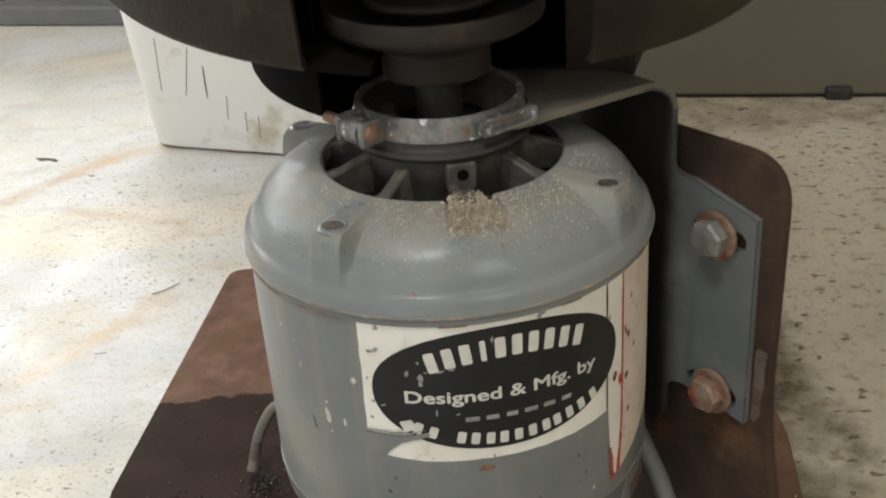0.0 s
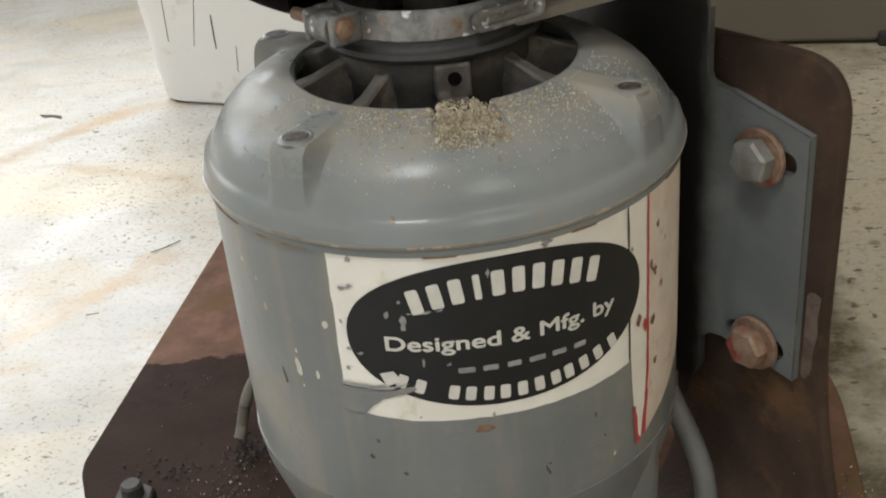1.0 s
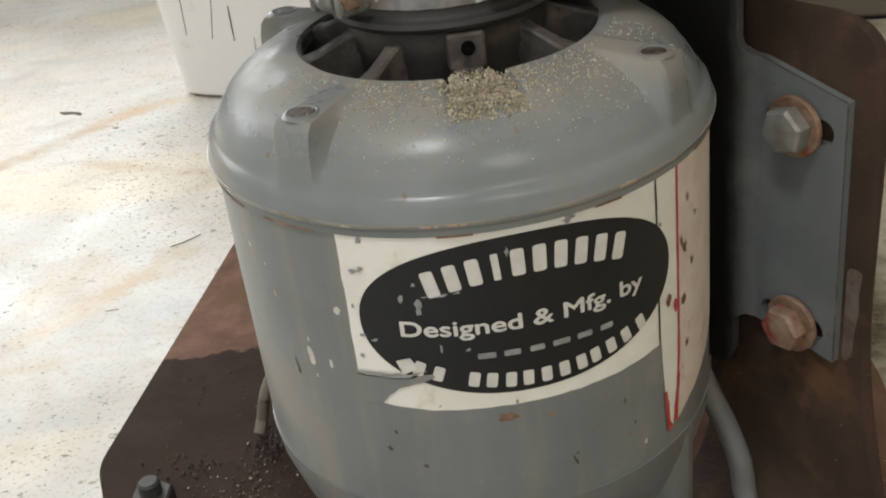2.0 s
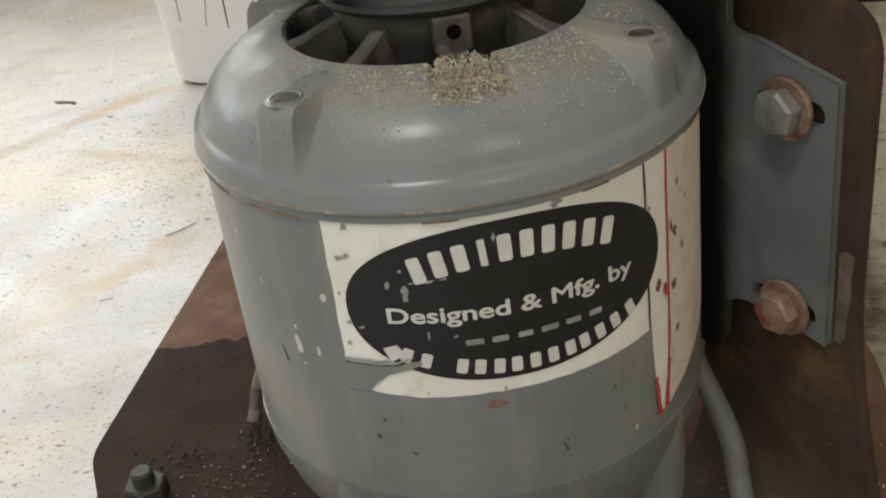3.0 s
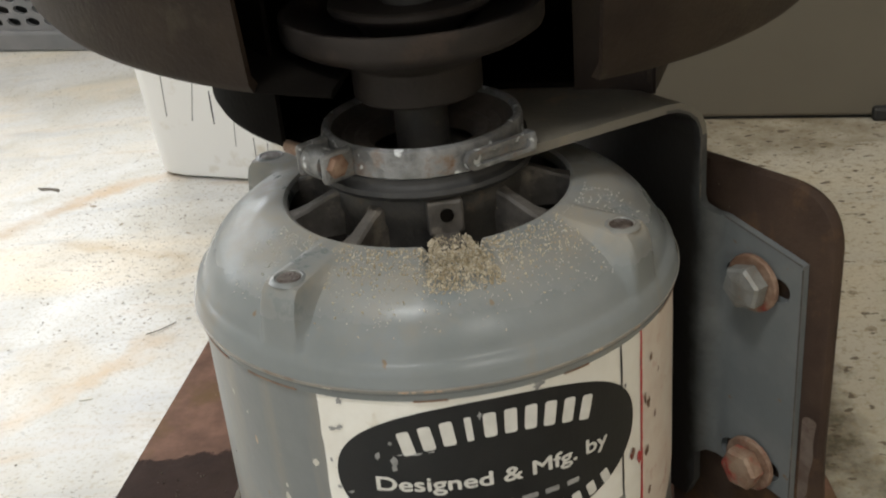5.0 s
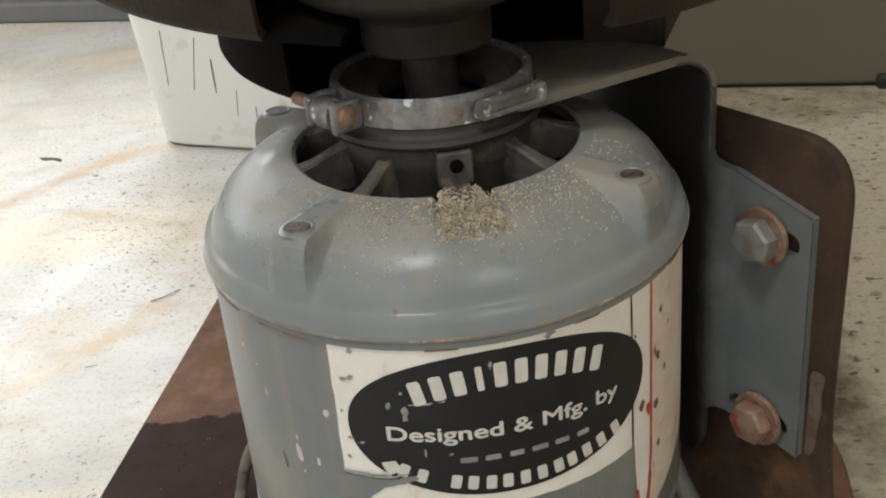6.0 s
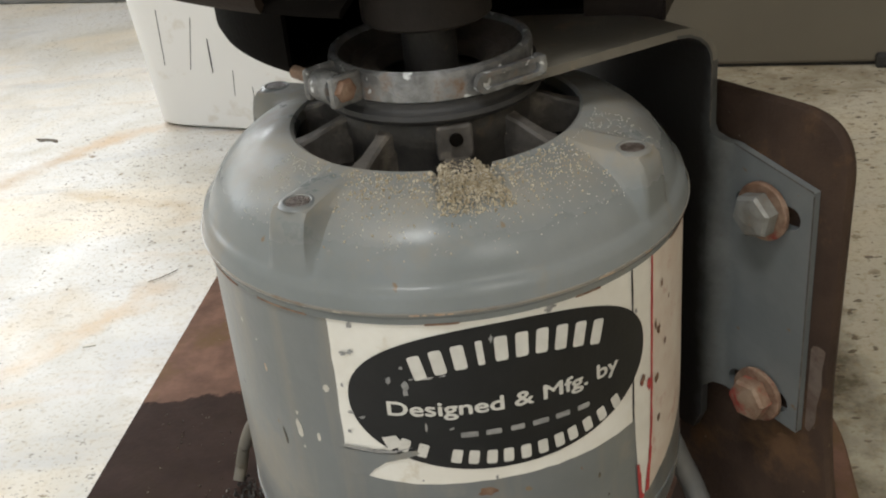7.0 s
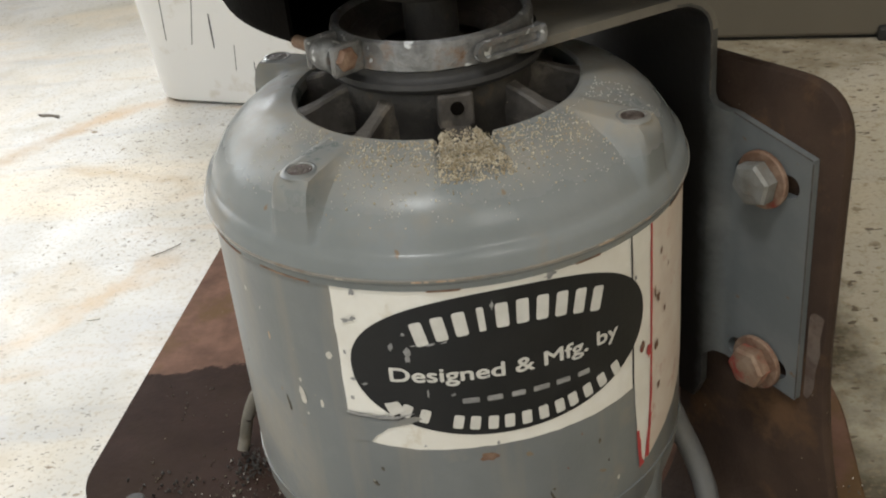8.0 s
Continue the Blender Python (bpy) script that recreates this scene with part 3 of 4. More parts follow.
# ---- the machine ----
# a plate drawn in (t, height) and made thick towards W
CRADLE = Matrix(((T.x, 0, W.x, 0), (T.y, 0, W.y, 0), (0, 1, 0, 0), (0, 0, 0, 1)))


def base_plate():
    thing = tagged(new("steel_base"), "rusty brown steel base plate with a dark oil stain", "machine base")
    outline = rounded([(-0.146, 0.29), (-0.1735, 0.0645), (-0.148, 0.0), (-0.11, -0.15), (0.11, -0.16), (0.147, 0.0), (0.159, 0.08), (0.155, 0.29)], [0.01, 0.008, 0.01, 0.02, 0.02, 0.02, 0.01, 0.01])
    part("plate", sheet(outline, 0.008, pose(0, 0, 0.031), 0.0012), M_BASE, thing, "dark oil-stained rusty plate")
    for x, y in ((-0.12, 0.1), (0.1, 0.1), (-0.09, 0.25), (0.11, 0.25), (-0.06, -0.04), (0.06, -0.05)):
        part("foot", moved(disc(0.014, 0.031, 20), pose(x, y, 0)), M_BLACK, thing, "black rubber foot")
    return thing


BASE = base_plate()


def upright_plate():
    thing = tagged(new("mounting_plate"), "upright rusty steel mounting plate with a rounded corner", "mounting plate")
    out = rounded([(0.02, 0.039), (0.1, 0.039), (0.082, 0.115), (0.0832, 0.229), (0.02, 0.228)], [0, 0, 0.03, 0.02, 0], 12)
    plate = sheet(out, 0.006, None, 0.0026)
    radius = 0.034
    for k in range(1, 12):
        bmesh.ops.bisect_plane(plate, geom=plate.verts[:] + plate.edges[:] + plate.faces[:], plane_co=(0, 0.0395 + radius * (k / 12) ** 1.5, 0), plane_no=(0, 1, 0))
    for v in plate.verts:
        # the foot sweeps forward into the base
        h = max(radius - (v.co.y - 0.039), 0)
        v.co.z -= radius - math.sqrt(max(radius * radius - h * h, 0))
    part("plate", moved(plate, Matrix.Translation(W * 0.0818) @ CRADLE), M_RUST, thing, smooth=True)
    flake = rounded([(0.0758, 0.1515), (0.0778, 0.1528), (0.0812, 0.1521), (0.0803, 0.144), (0.0808, 0.138), (0.0796, 0.131), (0.0795, 0.124), (0.0776, 0.119), (0.0758, 0.120)], 0.001, 3)
    part("paint_patch", sheet(flake, 0.0002, Matrix.Translation(W * 0.08155) @ CRADLE), M_FLAKE, thing, "flaking pale paint")
    return thing


upright_plate()


def bolt_on_cradle(parent, t, z, mat, turn):
    """A hex bolt with a washer, its head towards the motor."""
    m = Matrix.Translation(W * 0.0775 + T * t + Vector((0, 0, z))) @ CRADLE @ Matrix.Rotation(math.pi, 4, 'X')
    b = part("bolt", moved(joined(moved(lathe([(0, 0), (0.0073, 0), (0.0073, 0.0040), (0.0064, 0.0050), (0.003, 0.0054), (0, 0.0054)], 6), pose(0, 0, 0.002, 0, 0, turn))), m), mat, parent, "hexagon bolt head")
    part("washer", moved(disc(0.0095, 0.0016, 28, 0.0004), m), M_BOLT_RUST, b, "rusty washer")


def cradle():
    thing = tagged(new("motor_cradle"), "bent grey steel motor cradle with slotted flange", "motor mount")
    half = [(0.0375, 0.238), (0.0375, 0.2175), (0.0385, 0.2150), (0.0420, 0.2128), (0.0747, 0.2054), (0.0747, 0.1187), (0.068, 0.1196), (0.047, 0.1215), (0.041, 0.1225), (0.0375, 0.120), (0.0375, 0.108), (0.034, 0.1)]
    out = half + [(-x, z) for x, z in reversed(half)]
    slots = [capsule(s * 0.0585 - 0.0085, s * 0.0585 + 0.0085, z, 0.0038) for s in (1, -1) for z in (0.1946, 0.1273)]
    pressed = sheet_with_holes(out, slots, 0.003, Matrix.Identity(4))
    for t in [side * (0.0360 + 0.001 * k) for side in (1, -1) for k in range(11)]:
        bmesh.ops.bisect_plane(pressed, geom=pressed.verts[:] + pressed.edges[:] + pressed.faces[:], plane_co=(t, 0, 0), plane_no=(1, 0, 0))
    for v in pressed.verts:
        # the middle is pressed towards the motor
        k = min(max((0.0455 - abs(v.co.x)) / 0.0085, 0), 1)
        v.co.z -= 0.0036 * k * k * (3 - 2 * k)
    m = Matrix.Translation(W * 0.0785) @ CRADLE
    part("base", moved(pressed, m), M_CRADLE, thing, "grey slotted plate with black painted shade in the middle", smooth=True)
    # upper arm: a plate with a round bay for the ring, bent down at its end
    bay = [(0.0300 * math.sin(a), 0.0300 * math.cos(a)) for a in (radians(75 - 150 * k / 24) for k in range(25))]
    top = [(0.0305, 0.0090), *bay, (-0.0305, 0.0090), (-0.0360, 0.062), (0.0360, 0.062)]
    flat = sheet(top, 0.0028, Matrix(((T.x, W.x, 0, 0), (T.y, W.y, 0, 0), (0, 0, 1, 0.2480), (0, 0, 0, 1))))
    part("arm", flat, M_ARM, thing, "dusty grey arm")
    prof = [(0.062, 0.2508, 0.0360), (0.0675, 0.2501, 0.0363), (0.0725, 0.2478, 0.0367), (0.0758, 0.2448, 0.0371), (0.0774, 0.2412, 0.0374), (0.0779, 0.2375, 0.0375),
            (0.0749, 0.2375, 0.0375), (0.0746, 0.2401, 0.0374), (0.0734, 0.2429, 0.0371), (0.0708, 0.2454, 0.0367), (0.0668, 0.2473, 0.0363), (0.062, 0.2480, 0.0360)]
    n = len(prof) // 2
    middle = [tuple((p + 2 * q) / 3 for p, q in zip(prof[k], prof[-1 - k])) for k in range(n)]
    # the inner skin is split off to carry the bend's shade as black
    for name, skin, mat, text in (("bend", prof[:n] + middle[::-1], M_ARM, "dusty rounded bend"), ("bend_shade_side", middle + prof[n:], M_CRADLE, "inner side of the bend with its shade painted black")):
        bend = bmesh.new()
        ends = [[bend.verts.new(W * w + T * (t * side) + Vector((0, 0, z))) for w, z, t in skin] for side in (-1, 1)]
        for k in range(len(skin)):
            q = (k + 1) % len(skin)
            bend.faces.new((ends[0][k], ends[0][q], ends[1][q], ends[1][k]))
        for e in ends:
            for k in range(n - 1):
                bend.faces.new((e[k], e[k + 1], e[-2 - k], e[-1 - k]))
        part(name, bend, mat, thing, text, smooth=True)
    for line, w in (([(0.0376, 0.2375), (0.0376, 0.2175)], 0.0752), ([(0.0445, 0.2124), (0.0745, 0.2056)], 0.0786), ([(0.0748, 0.2045), (0.0748, 0.16), (0.0748, 0.1195)], 0.0786)):
        pts = [W * w + T * t + Vector((0, 0, z)) for t, z in line]
        part("worn_edge", joined(*[tube([p, q], 0.00026, 6, 2) for p, q in zip(pts, pts[1:])]), M_GRIME, thing, "worn edge")
    bolt_on_cradle(thing, 0.058, 0.1946, M_BOLT, 12)
    bolt_on_cradle(thing, 0.0598, 0.1273, M_BOLT_PALE, 25)
    return thing


cradle()


BOSSES = (-33.9, 56.1, 146.1, 236.1)


def end_bell():
    """The cast top of the motor: a dome over a flared lip, with screw bosses and a notch for the lug."""
    dome = [(0.0695, 0.2065), (0.0717, 0.2067), (0.0718, 0.2084), (0.0726, 0.2090), (0.0729, 0.2101), (0.0725, 0.2112), (0.0719, 0.2134), (0.0713, 0.2152),
            (0.0699, 0.2162), (0.0690, 0.2173), (0.0685, 0.2190), (0.0672, 0.2214), (0.0649, 0.2246), (0.0622, 0.2274), (0.0585, 0.2302), (0.0545, 0.2324), (0.0480, 0.2345)]
    boss = dome[:8] + [(0.0705, 0.2162), (0.0702, 0.2174), (0.0700, 0.2190), (0.0698, 0.2222), (0.0694, 0.2272), (0.0684, 0.2314), (0.0668, 0.2334), (0.0610, 0.2340), (0.0500, 0.2346)]
    inside = [(0.0428, 0.2353), (0.0417, 0.2346), (0.0415, 0.2315), (0.0480, 0.2305), (0.0540, 0.2275), (0.0645, 0.2160), (0.0670, 0.2065)]
    bm = bmesh.new()
    rings = []
    steps = 360
    for i in range(steps):
        a = i * 360 / steps
        near = min(abs((a - c + 180) % 360 - 180) for c in BOSSES)
        k = min(max((6.6 - near) / 2.0, 0), 1)
        k = k * k * (3 - 2 * k)
        ring = [(r0 + (r1 - r0) * k, z0 + (z1 - z0) * k) for (r0, z0), (r1, z1) in zip(dome, boss)] + inside
        cut = min(max((10.6 - abs((a - 10.3 + 180) % 360 - 180)) / 1.2, 0), 1)
        ring = [(r, z - cut * max(z - 0.2318 - max(r - 0.054, 0) * 0.3, 0)) if z > 0.2318 and r < 0.0585 else (r, z) for r, z in ring]
        rings.append([bm.verts.new(on_drum(a, r, z)) for r, z in ring])
    for i in range(steps):
        p, q = rings[i], rings[(i + 1) % steps]
        for j in range(len(p)):
            n = (j + 1) % len(p)
            bm.faces.new((p[j], q[j], q[n], p[n]))
    return bm


def spoke(a):
    """A web from the bell up to the hub, wider at its foot."""
    bm = bmesh.new()
    rings = []
    for r, top, half in ((0.0435, 0.2345, 0.0042), (0.0412, 0.2349, 0.0030), (0.0375, 0.2358, 0.0022), (0.0300, 0.2386, 0.0020), (0.0255, 0.2402, 0.0030)):
        section = [(-half, 0.2260), (half, 0.2260), (half, top - 0.0008), (half * 0.7, top), (-half * 0.7, top), (-half, top - 0.0008)]
        rings.append([bm.verts.new((x, -r, z)) for x, z in section])
    for p, q in zip(rings, rings[1:]):
        for k in range(6):
            bm.faces.new((p[k], p[(k + 1) % 6], q[(k + 1) % 6], q[k]))
    bm.faces.new(rings[0])
    bm.faces.new(rings[-1][::-1])
    return moved(bm, pose(0, 0, 0, 0, 0, a))


def motor():
    thing = tagged(new("electric_motor"), "dusty grey painted electric motor standing on its shaft end", "motor")
    part("body", lathe([(0.0, 0.12), (0.071, 0.12), (0.071, 0.2088), (0.0, 0.2088)], 128), M_PAINT, thing, smooth=True)
    part("lower_end_bell", lathe([(0.0, 0.0755), (0.035, 0.0755), (0.05, 0.079), (0.06, 0.088), (0.067, 0.1), (0.0705, 0.112), (0.0714, 0.12), (0.06, 0.12)], 128), M_PAINT, thing, smooth=True)
    b = part("upper_end_bell", end_bell(), M_BELL, thing, "dusty cast end bell", smooth=True)
    for a in BOSSES:
        p = on_drum(a, 0.0627, 0)
        part("screw_hole", moved(lathe([(0.0033, 0.2334), (0.0033, 0.2339), (0.0037, 0.23425), (0.0043, 0.2342), (0.0052, 0.2334)], 24, close_profile=True), pose(p.x, p.y, 0)), M_PAINT, b, smooth=True)
        part("screw", moved(disc(0.0034, 0.0007, 18, 0.0003), pose(p.x, p.y, 0.2334)), M_SCREW, b, "small rusty screw")
    low = bpy.data.objects["lower_end_bell"]
    for a in BOSSES:
        p = on_drum(a, 0.0622, 0)
        part("screw_boss", moved(lathe([(0, 0.0815), (0.0062, 0.0815), (0.0082, 0.0838), (0.0088, 0.09), (0.0092, 0.1195), (0, 0.1195)], 28), pose(p.x, p.y, 0)), M_PAINT, low, smooth=True)
    # plain backing disc, near-black so that the vents look shaded
    part("vent_backing", lathe([(0.0, 0.221), (0.0454, 0.221), (0.0454, 0.2225), (0.03, 0.226), (0.0, 0.226)], 64), M_VENT_SHADE, thing, "near-black backing that paints the shaded interior behind the vents")
    part("hub", lathe([(0.0272, 0.223), (0.0268, 0.2330), (0.0276, 0.2345), (0.0276, 0.2405), (0.0262, 0.2425), (0.0262, 0.2440), (0.024, 0.2442), (0.012, 0.2442), (0.012, 0.226), (0, 0.226)], 64), M_HUB, thing, smooth=True)
    for k in range(1, 9):
        part("spoke", spoke(10.5 + 40 * k), M_GRIME, thing, "grimy spoke")
    lug = part("lug", moved(joined(box(-0.0049, 0.0049, -0.0316, -0.0268, 0.2325, 0.2424, 0.0008), box(-0.0036, 0.0036, -0.0420, -0.0300, 0.2285, 0.2332, 0.0008)), pose(0, 0, 0, 0, 0, 10.5)), M_GRIME, thing, "small lug with a hole")
    # no opening: a black disc paints the dark of the hole
    part("lug_hole_disc", moved(disc(0.0019, 0.0006, 16), Matrix.Translation(on_drum(10.8, 0.0317, 0.2385)) @ pose(0, 0, 0, 90, 0, 10.8)), M_SHADE_BLACK, lug, "black disc that paints the hole's dark inside")
    part("rubber_ring", lathe([(0.022, 0.2425), (0.0298, 0.2425), (0.0312, 0.2432), (0.0318, 0.2444), (0.0312, 0.2456), (0.0296, 0.2462), (0.0290, 0.2470), (0.0290, 0.2484), (0.022, 0.2484)], 72, close_profile=True), M_BLACK, thing, "black rubber mounting ring", smooth=True)
    part("shaft", lathe([(0, 0.225), (0.0078, 0.225), (0.0078, 0.31), (0, 0.31)], 32), M_HUB, thing, "dark greasy steel shaft", smooth=True)
    return thing


MOTOR = motor()


def clamp():
    thing = tagged(new("ring_clamp"), "worn zinc ring clamp with a rusty screw round the motor hub", "clamp")
    part("band", lathe([(0.0262, 0.2484), (0.0284, 0.2482), (0.0291, 0.2489), (0.0291, 0.2546), (0.0287, 0.2562), (0.0277, 0.2568), (0.0268, 0.2566), (0.0263, 0.2556)], 96, close_profile=True), M_CAST, thing, smooth=True)
    cup = [(0.0264, 0.2552), (0.0252, 0.2530), (0.0236, 0.2522), (0.0226, 0.2528), (0.0216, 0.2521), (0.0200, 0.2516), (0.0188, 0.2521), (0.0176, 0.2514), (0.0158, 0.2512), (0.0152, 0.2500), (0.0152, 0.2470), (0.0264, 0.2470)]
    part("inner_cup", lathe(cup, 72, close_profile=True), M_CUP, thing, "brown ribbed rubber cushion", smooth=True)
    # the flat tongue with its raised rim, lying along the band
    g = Matrix.Translation(on_drum(43, 0.0306, 0.2520)) @ pose(0, 0, 0, 0, 0, 35) @ pose(0, 0, 0, 90)
    rim = capsule(-0.0085, 0.0098, 0.0004, 0.0027)
    tongue = part("tongue", sheet_with_holes(rim, [capsule(-0.0077, 0.0086, 0.0004, 0.0015)], 0.0018, g @ pose(0, 0, -0.0002)), M_CAST, thing, "bent locking tongue with a long slot")
    part("tongue_back", moved(box(-0.0095, 0.0110, -0.0018, 0.0026, -0.0016, 0.0002, 0.0005), g), M_CAST, tongue)
    part("stop", moved(box(0.0098, 0.0124, -0.0026, 0.0032, -0.0022, 0.0019, 0.0009), g), M_CAST, thing)
    e = Matrix.Translation(on_drum(-51, 0.0345, 0.2530)) @ pose(0, 0, 0, 0, 0, -49)
    part("ear", moved(box(-0.0074, -0.0046, -0.0040, 0.0062, -0.0046, 0.0044, 0.0012), e), M_CAST, thing)
    part("ear", moved(box(0.0042, 0.0068, -0.0040, 0.0062, -0.0046, 0.0044, 0.0012), e), M_CAST, thing)
    part("barrel", moved(lathe([(0, -0.0042), (0.0040, -0.0042), (0.0045, -0.002), (0.0045, 0.002), (0.0040, 0.0038), (0, 0.0038)], 24), e @ pose(0, -0.0005, 0, 0, 90, 0)), M_CAST, thing, smooth=True)
    part("screw", moved(joined(moved(disc(0.0019, 0.024, 14), pose(-0.0165, 0, 0.0005, 0, 90, 0)), moved(lathe([(0, 0), (0.0034, 0), (0.0034, 0.0018), (0.0026, 0.0026), (0, 0.0028)], 6), pose(0.0058, 0, 0.0003, 0, 90, 0))), e), M_BOLT_RUST, thing, "rusty clamp screw")


clamp()


def pulley():
    thing = tagged(new("step_pulley"), "dark grey metal step pulley on the motor shaft", "pulley")
    part("hub", lathe([(0.0079, 0.264), (0.0175, 0.264), (0.0184, 0.2648), (0.0184, 0.2735), (0.0198, 0.2750), (0.0258, 0.2775), (0.0325, 0.2803), (0.0360, 0.2825), (0.0366, 0.2840), (0.0366, 0.2886), (0.0364, 0.2893), (0.0352, 0.2894), (0.0325, 0.2852), (0.024, 0.2822), (0.0079, 0.2822)], 80, close_profile=True), M_PULLEY, thing, smooth=True)
    part("upper_flange", lathe([(0.0079, 0.2824), (0.014, 0.2824), (0.0165, 0.2862), (0.0218, 0.2882), (0.0228, 0.2895), (0.0226, 0.2908), (0.0216, 0.2914), (0.018, 0.2902), (0.0079, 0.2902)], 64, close_profile=True), M_PULLEY, thing, smooth=True)


pulley()

# ---- the pan above, with its front opening ----
PAN_C = (0.0026, 0.0926)


def pan():
    thing = tagged(new("lap_pan"), "dark brown round machine pan with an opening over the pulley", "machine pan")
    lean = Matrix(((1, 0, 0, 0), (0, 1, 0, 0), (-0.048, 0.116, 1, 0.048 * PAN_C[0] - 0.116 * PAN_C[1]), (0, 0, 0, 1)))
    prof = [(0.127, 0.2885), (0.1315, 0.2893), (0.1335, 0.292), (0.137, 0.33), (0.139, 0.47), (0.1372, 0.47), (0.1352, 0.33), (0.1315, 0.294)]
    part("skirt", moved(lathe(prof, 96, PAN_C, 20.0, 341, close_profile=True), lean), M_PAN, thing, smooth=True)
    # underside, lip and bowl have their shade painted in
    part("underside", moved(lathe([(0.0, 0.335), (0.131, 0.335), (0.131, 0.338), (0.0, 0.338)], 64, PAN_C), lean), M_SHADE_BLACK, thing)
    part("tray_lip", moved(lathe([(0.092, 0.2872), (0.129, 0.2884), (0.1312, 0.2894), (0.129, 0.2906), (0.092, 0.2888)], 24, PAN_C, -52.0, -10.0, close_profile=True), lean), M_SHADE_BLACK, thing, "black lip under the opening", smooth=True)
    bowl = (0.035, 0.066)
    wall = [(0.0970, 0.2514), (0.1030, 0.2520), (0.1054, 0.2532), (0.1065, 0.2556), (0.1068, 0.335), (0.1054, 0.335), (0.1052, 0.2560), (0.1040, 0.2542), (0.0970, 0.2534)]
    part("bowl_wall", lathe(wall, 60, bowl, -100.0, -44.0, close_profile=True), M_SHADE_BLACK, thing, "black rounded bowl under the pan", smooth=True)
    corners = [(-0.0695, 0.0845), (-0.03, 0.118), (0.03, 0.12), (0.095, 0.1), (0.0698, 0.0232), (0.0475, 0.0272)]
    for k, (p, q) in enumerate(zip(corners, corners[1:])):
        d = (Vector(q) - Vector(p)).normalized() * 0.001
        n = Vector((-d.y, d.x)) * 1.5
        strip = [tuple(Vector(p) - d), tuple(Vector(q) + d), tuple(Vector(q) + d - n), tuple(Vector(p) - d - n)]
        # brown walls on the right, shade-black copies left and behind
        part("guard_wall", sheet(strip, 0.086, pose(0, 0, (0.2518, 0.2516, 0.2514, 0.2478, 0.2492)[k])), M_PAN if k >= 3 else M_SHADE_BLACK, thing, "dark sheet wall round the pulley")
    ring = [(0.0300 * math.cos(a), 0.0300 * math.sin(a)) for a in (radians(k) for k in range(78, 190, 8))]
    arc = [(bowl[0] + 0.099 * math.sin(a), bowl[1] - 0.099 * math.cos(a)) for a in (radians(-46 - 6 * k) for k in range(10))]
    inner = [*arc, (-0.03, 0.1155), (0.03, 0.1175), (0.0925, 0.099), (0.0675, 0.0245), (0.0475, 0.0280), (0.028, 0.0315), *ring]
    part("guard_floor", sheet(inner, 0.0016, pose(0, 0, 0.2515)), M_SHADE_BLACK, thing)


pan()

# ---- label on the motor ----
R_BODY = 0.071


def wrapped(bm, lift):
    """Bends a flat bmesh (x: degrees round the axis, y: height) round the motor's body."""
    xs = [v.co.x for v in bm.verts]
    a = math.floor(min(xs)) + 2
    while a < max(xs):
        bmesh.ops.bisect_plane(bm, geom=bm.verts[:] + bm.edges[:] + bm.faces[:], plane_co=(a, 0, 0), plane_no=(1, 0, 0))
        a += 2
    for v in bm.verts:
        v.co = on_drum(v.co.x, R_BODY + lift, v.co.y)
    return bm


def patch(points, lift):
    bm = bmesh.new()
    vs = [bm.verts.new((a, z, 0)) for a, z in points]
    edges = [bm.edges.new((vs[k - 1], vs[k])) for k in range(len(vs))]
    bmesh.ops.triangle_fill(bm, use_beauty=True, use_dissolve=False, edges=edges)
    return wrapped(bm, lift)


def ragged(points, amount, step, seed):
    """The outline with small uneven nicks."""
    rnd = random.Random(seed)
    out = []
    for k, p in enumerate(points):
        q = points[(k + 1) % len(points)]
        n = max(1, int(math.hypot((q[0] - p[0]) * 0.00124, q[1] - p[1]) / step))
        for i in range(n):
            t = i / n
            out.append((p[0] + (q[0] - p[0]) * t + rnd.uniform(-1, 1) * amount / 0.00124, p[1] + (q[1] - p[1]) * t + rnd.uniform(-1, 1) * amount))
    return out


def bar(a, z, wide, high, turn=0.0, lift=0.00045):
    """A plain upright bar, sizes in metres, leaning by turn degrees."""
    out = rounded([(-wide / 2, -high / 2), (wide / 2, -high / 2), (wide / 2, high / 2), (-wide / 2, high / 2)], min(wide, high) * 0.25, 3)
    c, s_ = math.cos(radians(turn)), math.sin(radians(turn))
    return patch([(a + (x * c - y * s_) / 0.00124, z + x * s_ + y * c) for x, y in out], lift)


def fleck(a, z, wide, high, lift, seed):
    """A small uneven spot."""
    jag = random.Random(seed)
    out = []
    for k in range(12):
        g, q = 2 * math.pi * k / 12, jag.uniform(0.45, 1.2)
        out.append((a + q * wide / 2 * math.cos(g) / 0.00124, z + q * high / 2 * math.sin(g) + wide * 0.1 * math.cos(g)))
    return patch(out, lift)


def words(text, a0, a1, z, high, lift):
    """Printed words between two angles round the motor."""
    data = bpy.data.curves.new("print", 'FONT')
    data.body, data.size, data.offset = text, 1.0, 0.0
    ob = new("print", data)
    bpy.context.view_layer.update()
    me = bpy.data.meshes.new_from_object(ob.evaluated_get(bpy.context.evaluated_depsgraph_get()))
    bm = bmesh.new()
    bm.from_mesh(me)
    bpy.data.objects.remove(ob)
    bpy.data.curves.remove(data)
    bpy.data.meshes.remove(me)
    x0, x1 = min(v.co.x for v in bm.verts), max(v.co.x for v in bm.verts)
    for v in bm.verts:
        v.co = on_drum(a0 + (v.co.x - x0) / (x1 - x0) * (a1 - a0), R_BODY + lift, z + v.co.y * high / 0.69)
    return bm


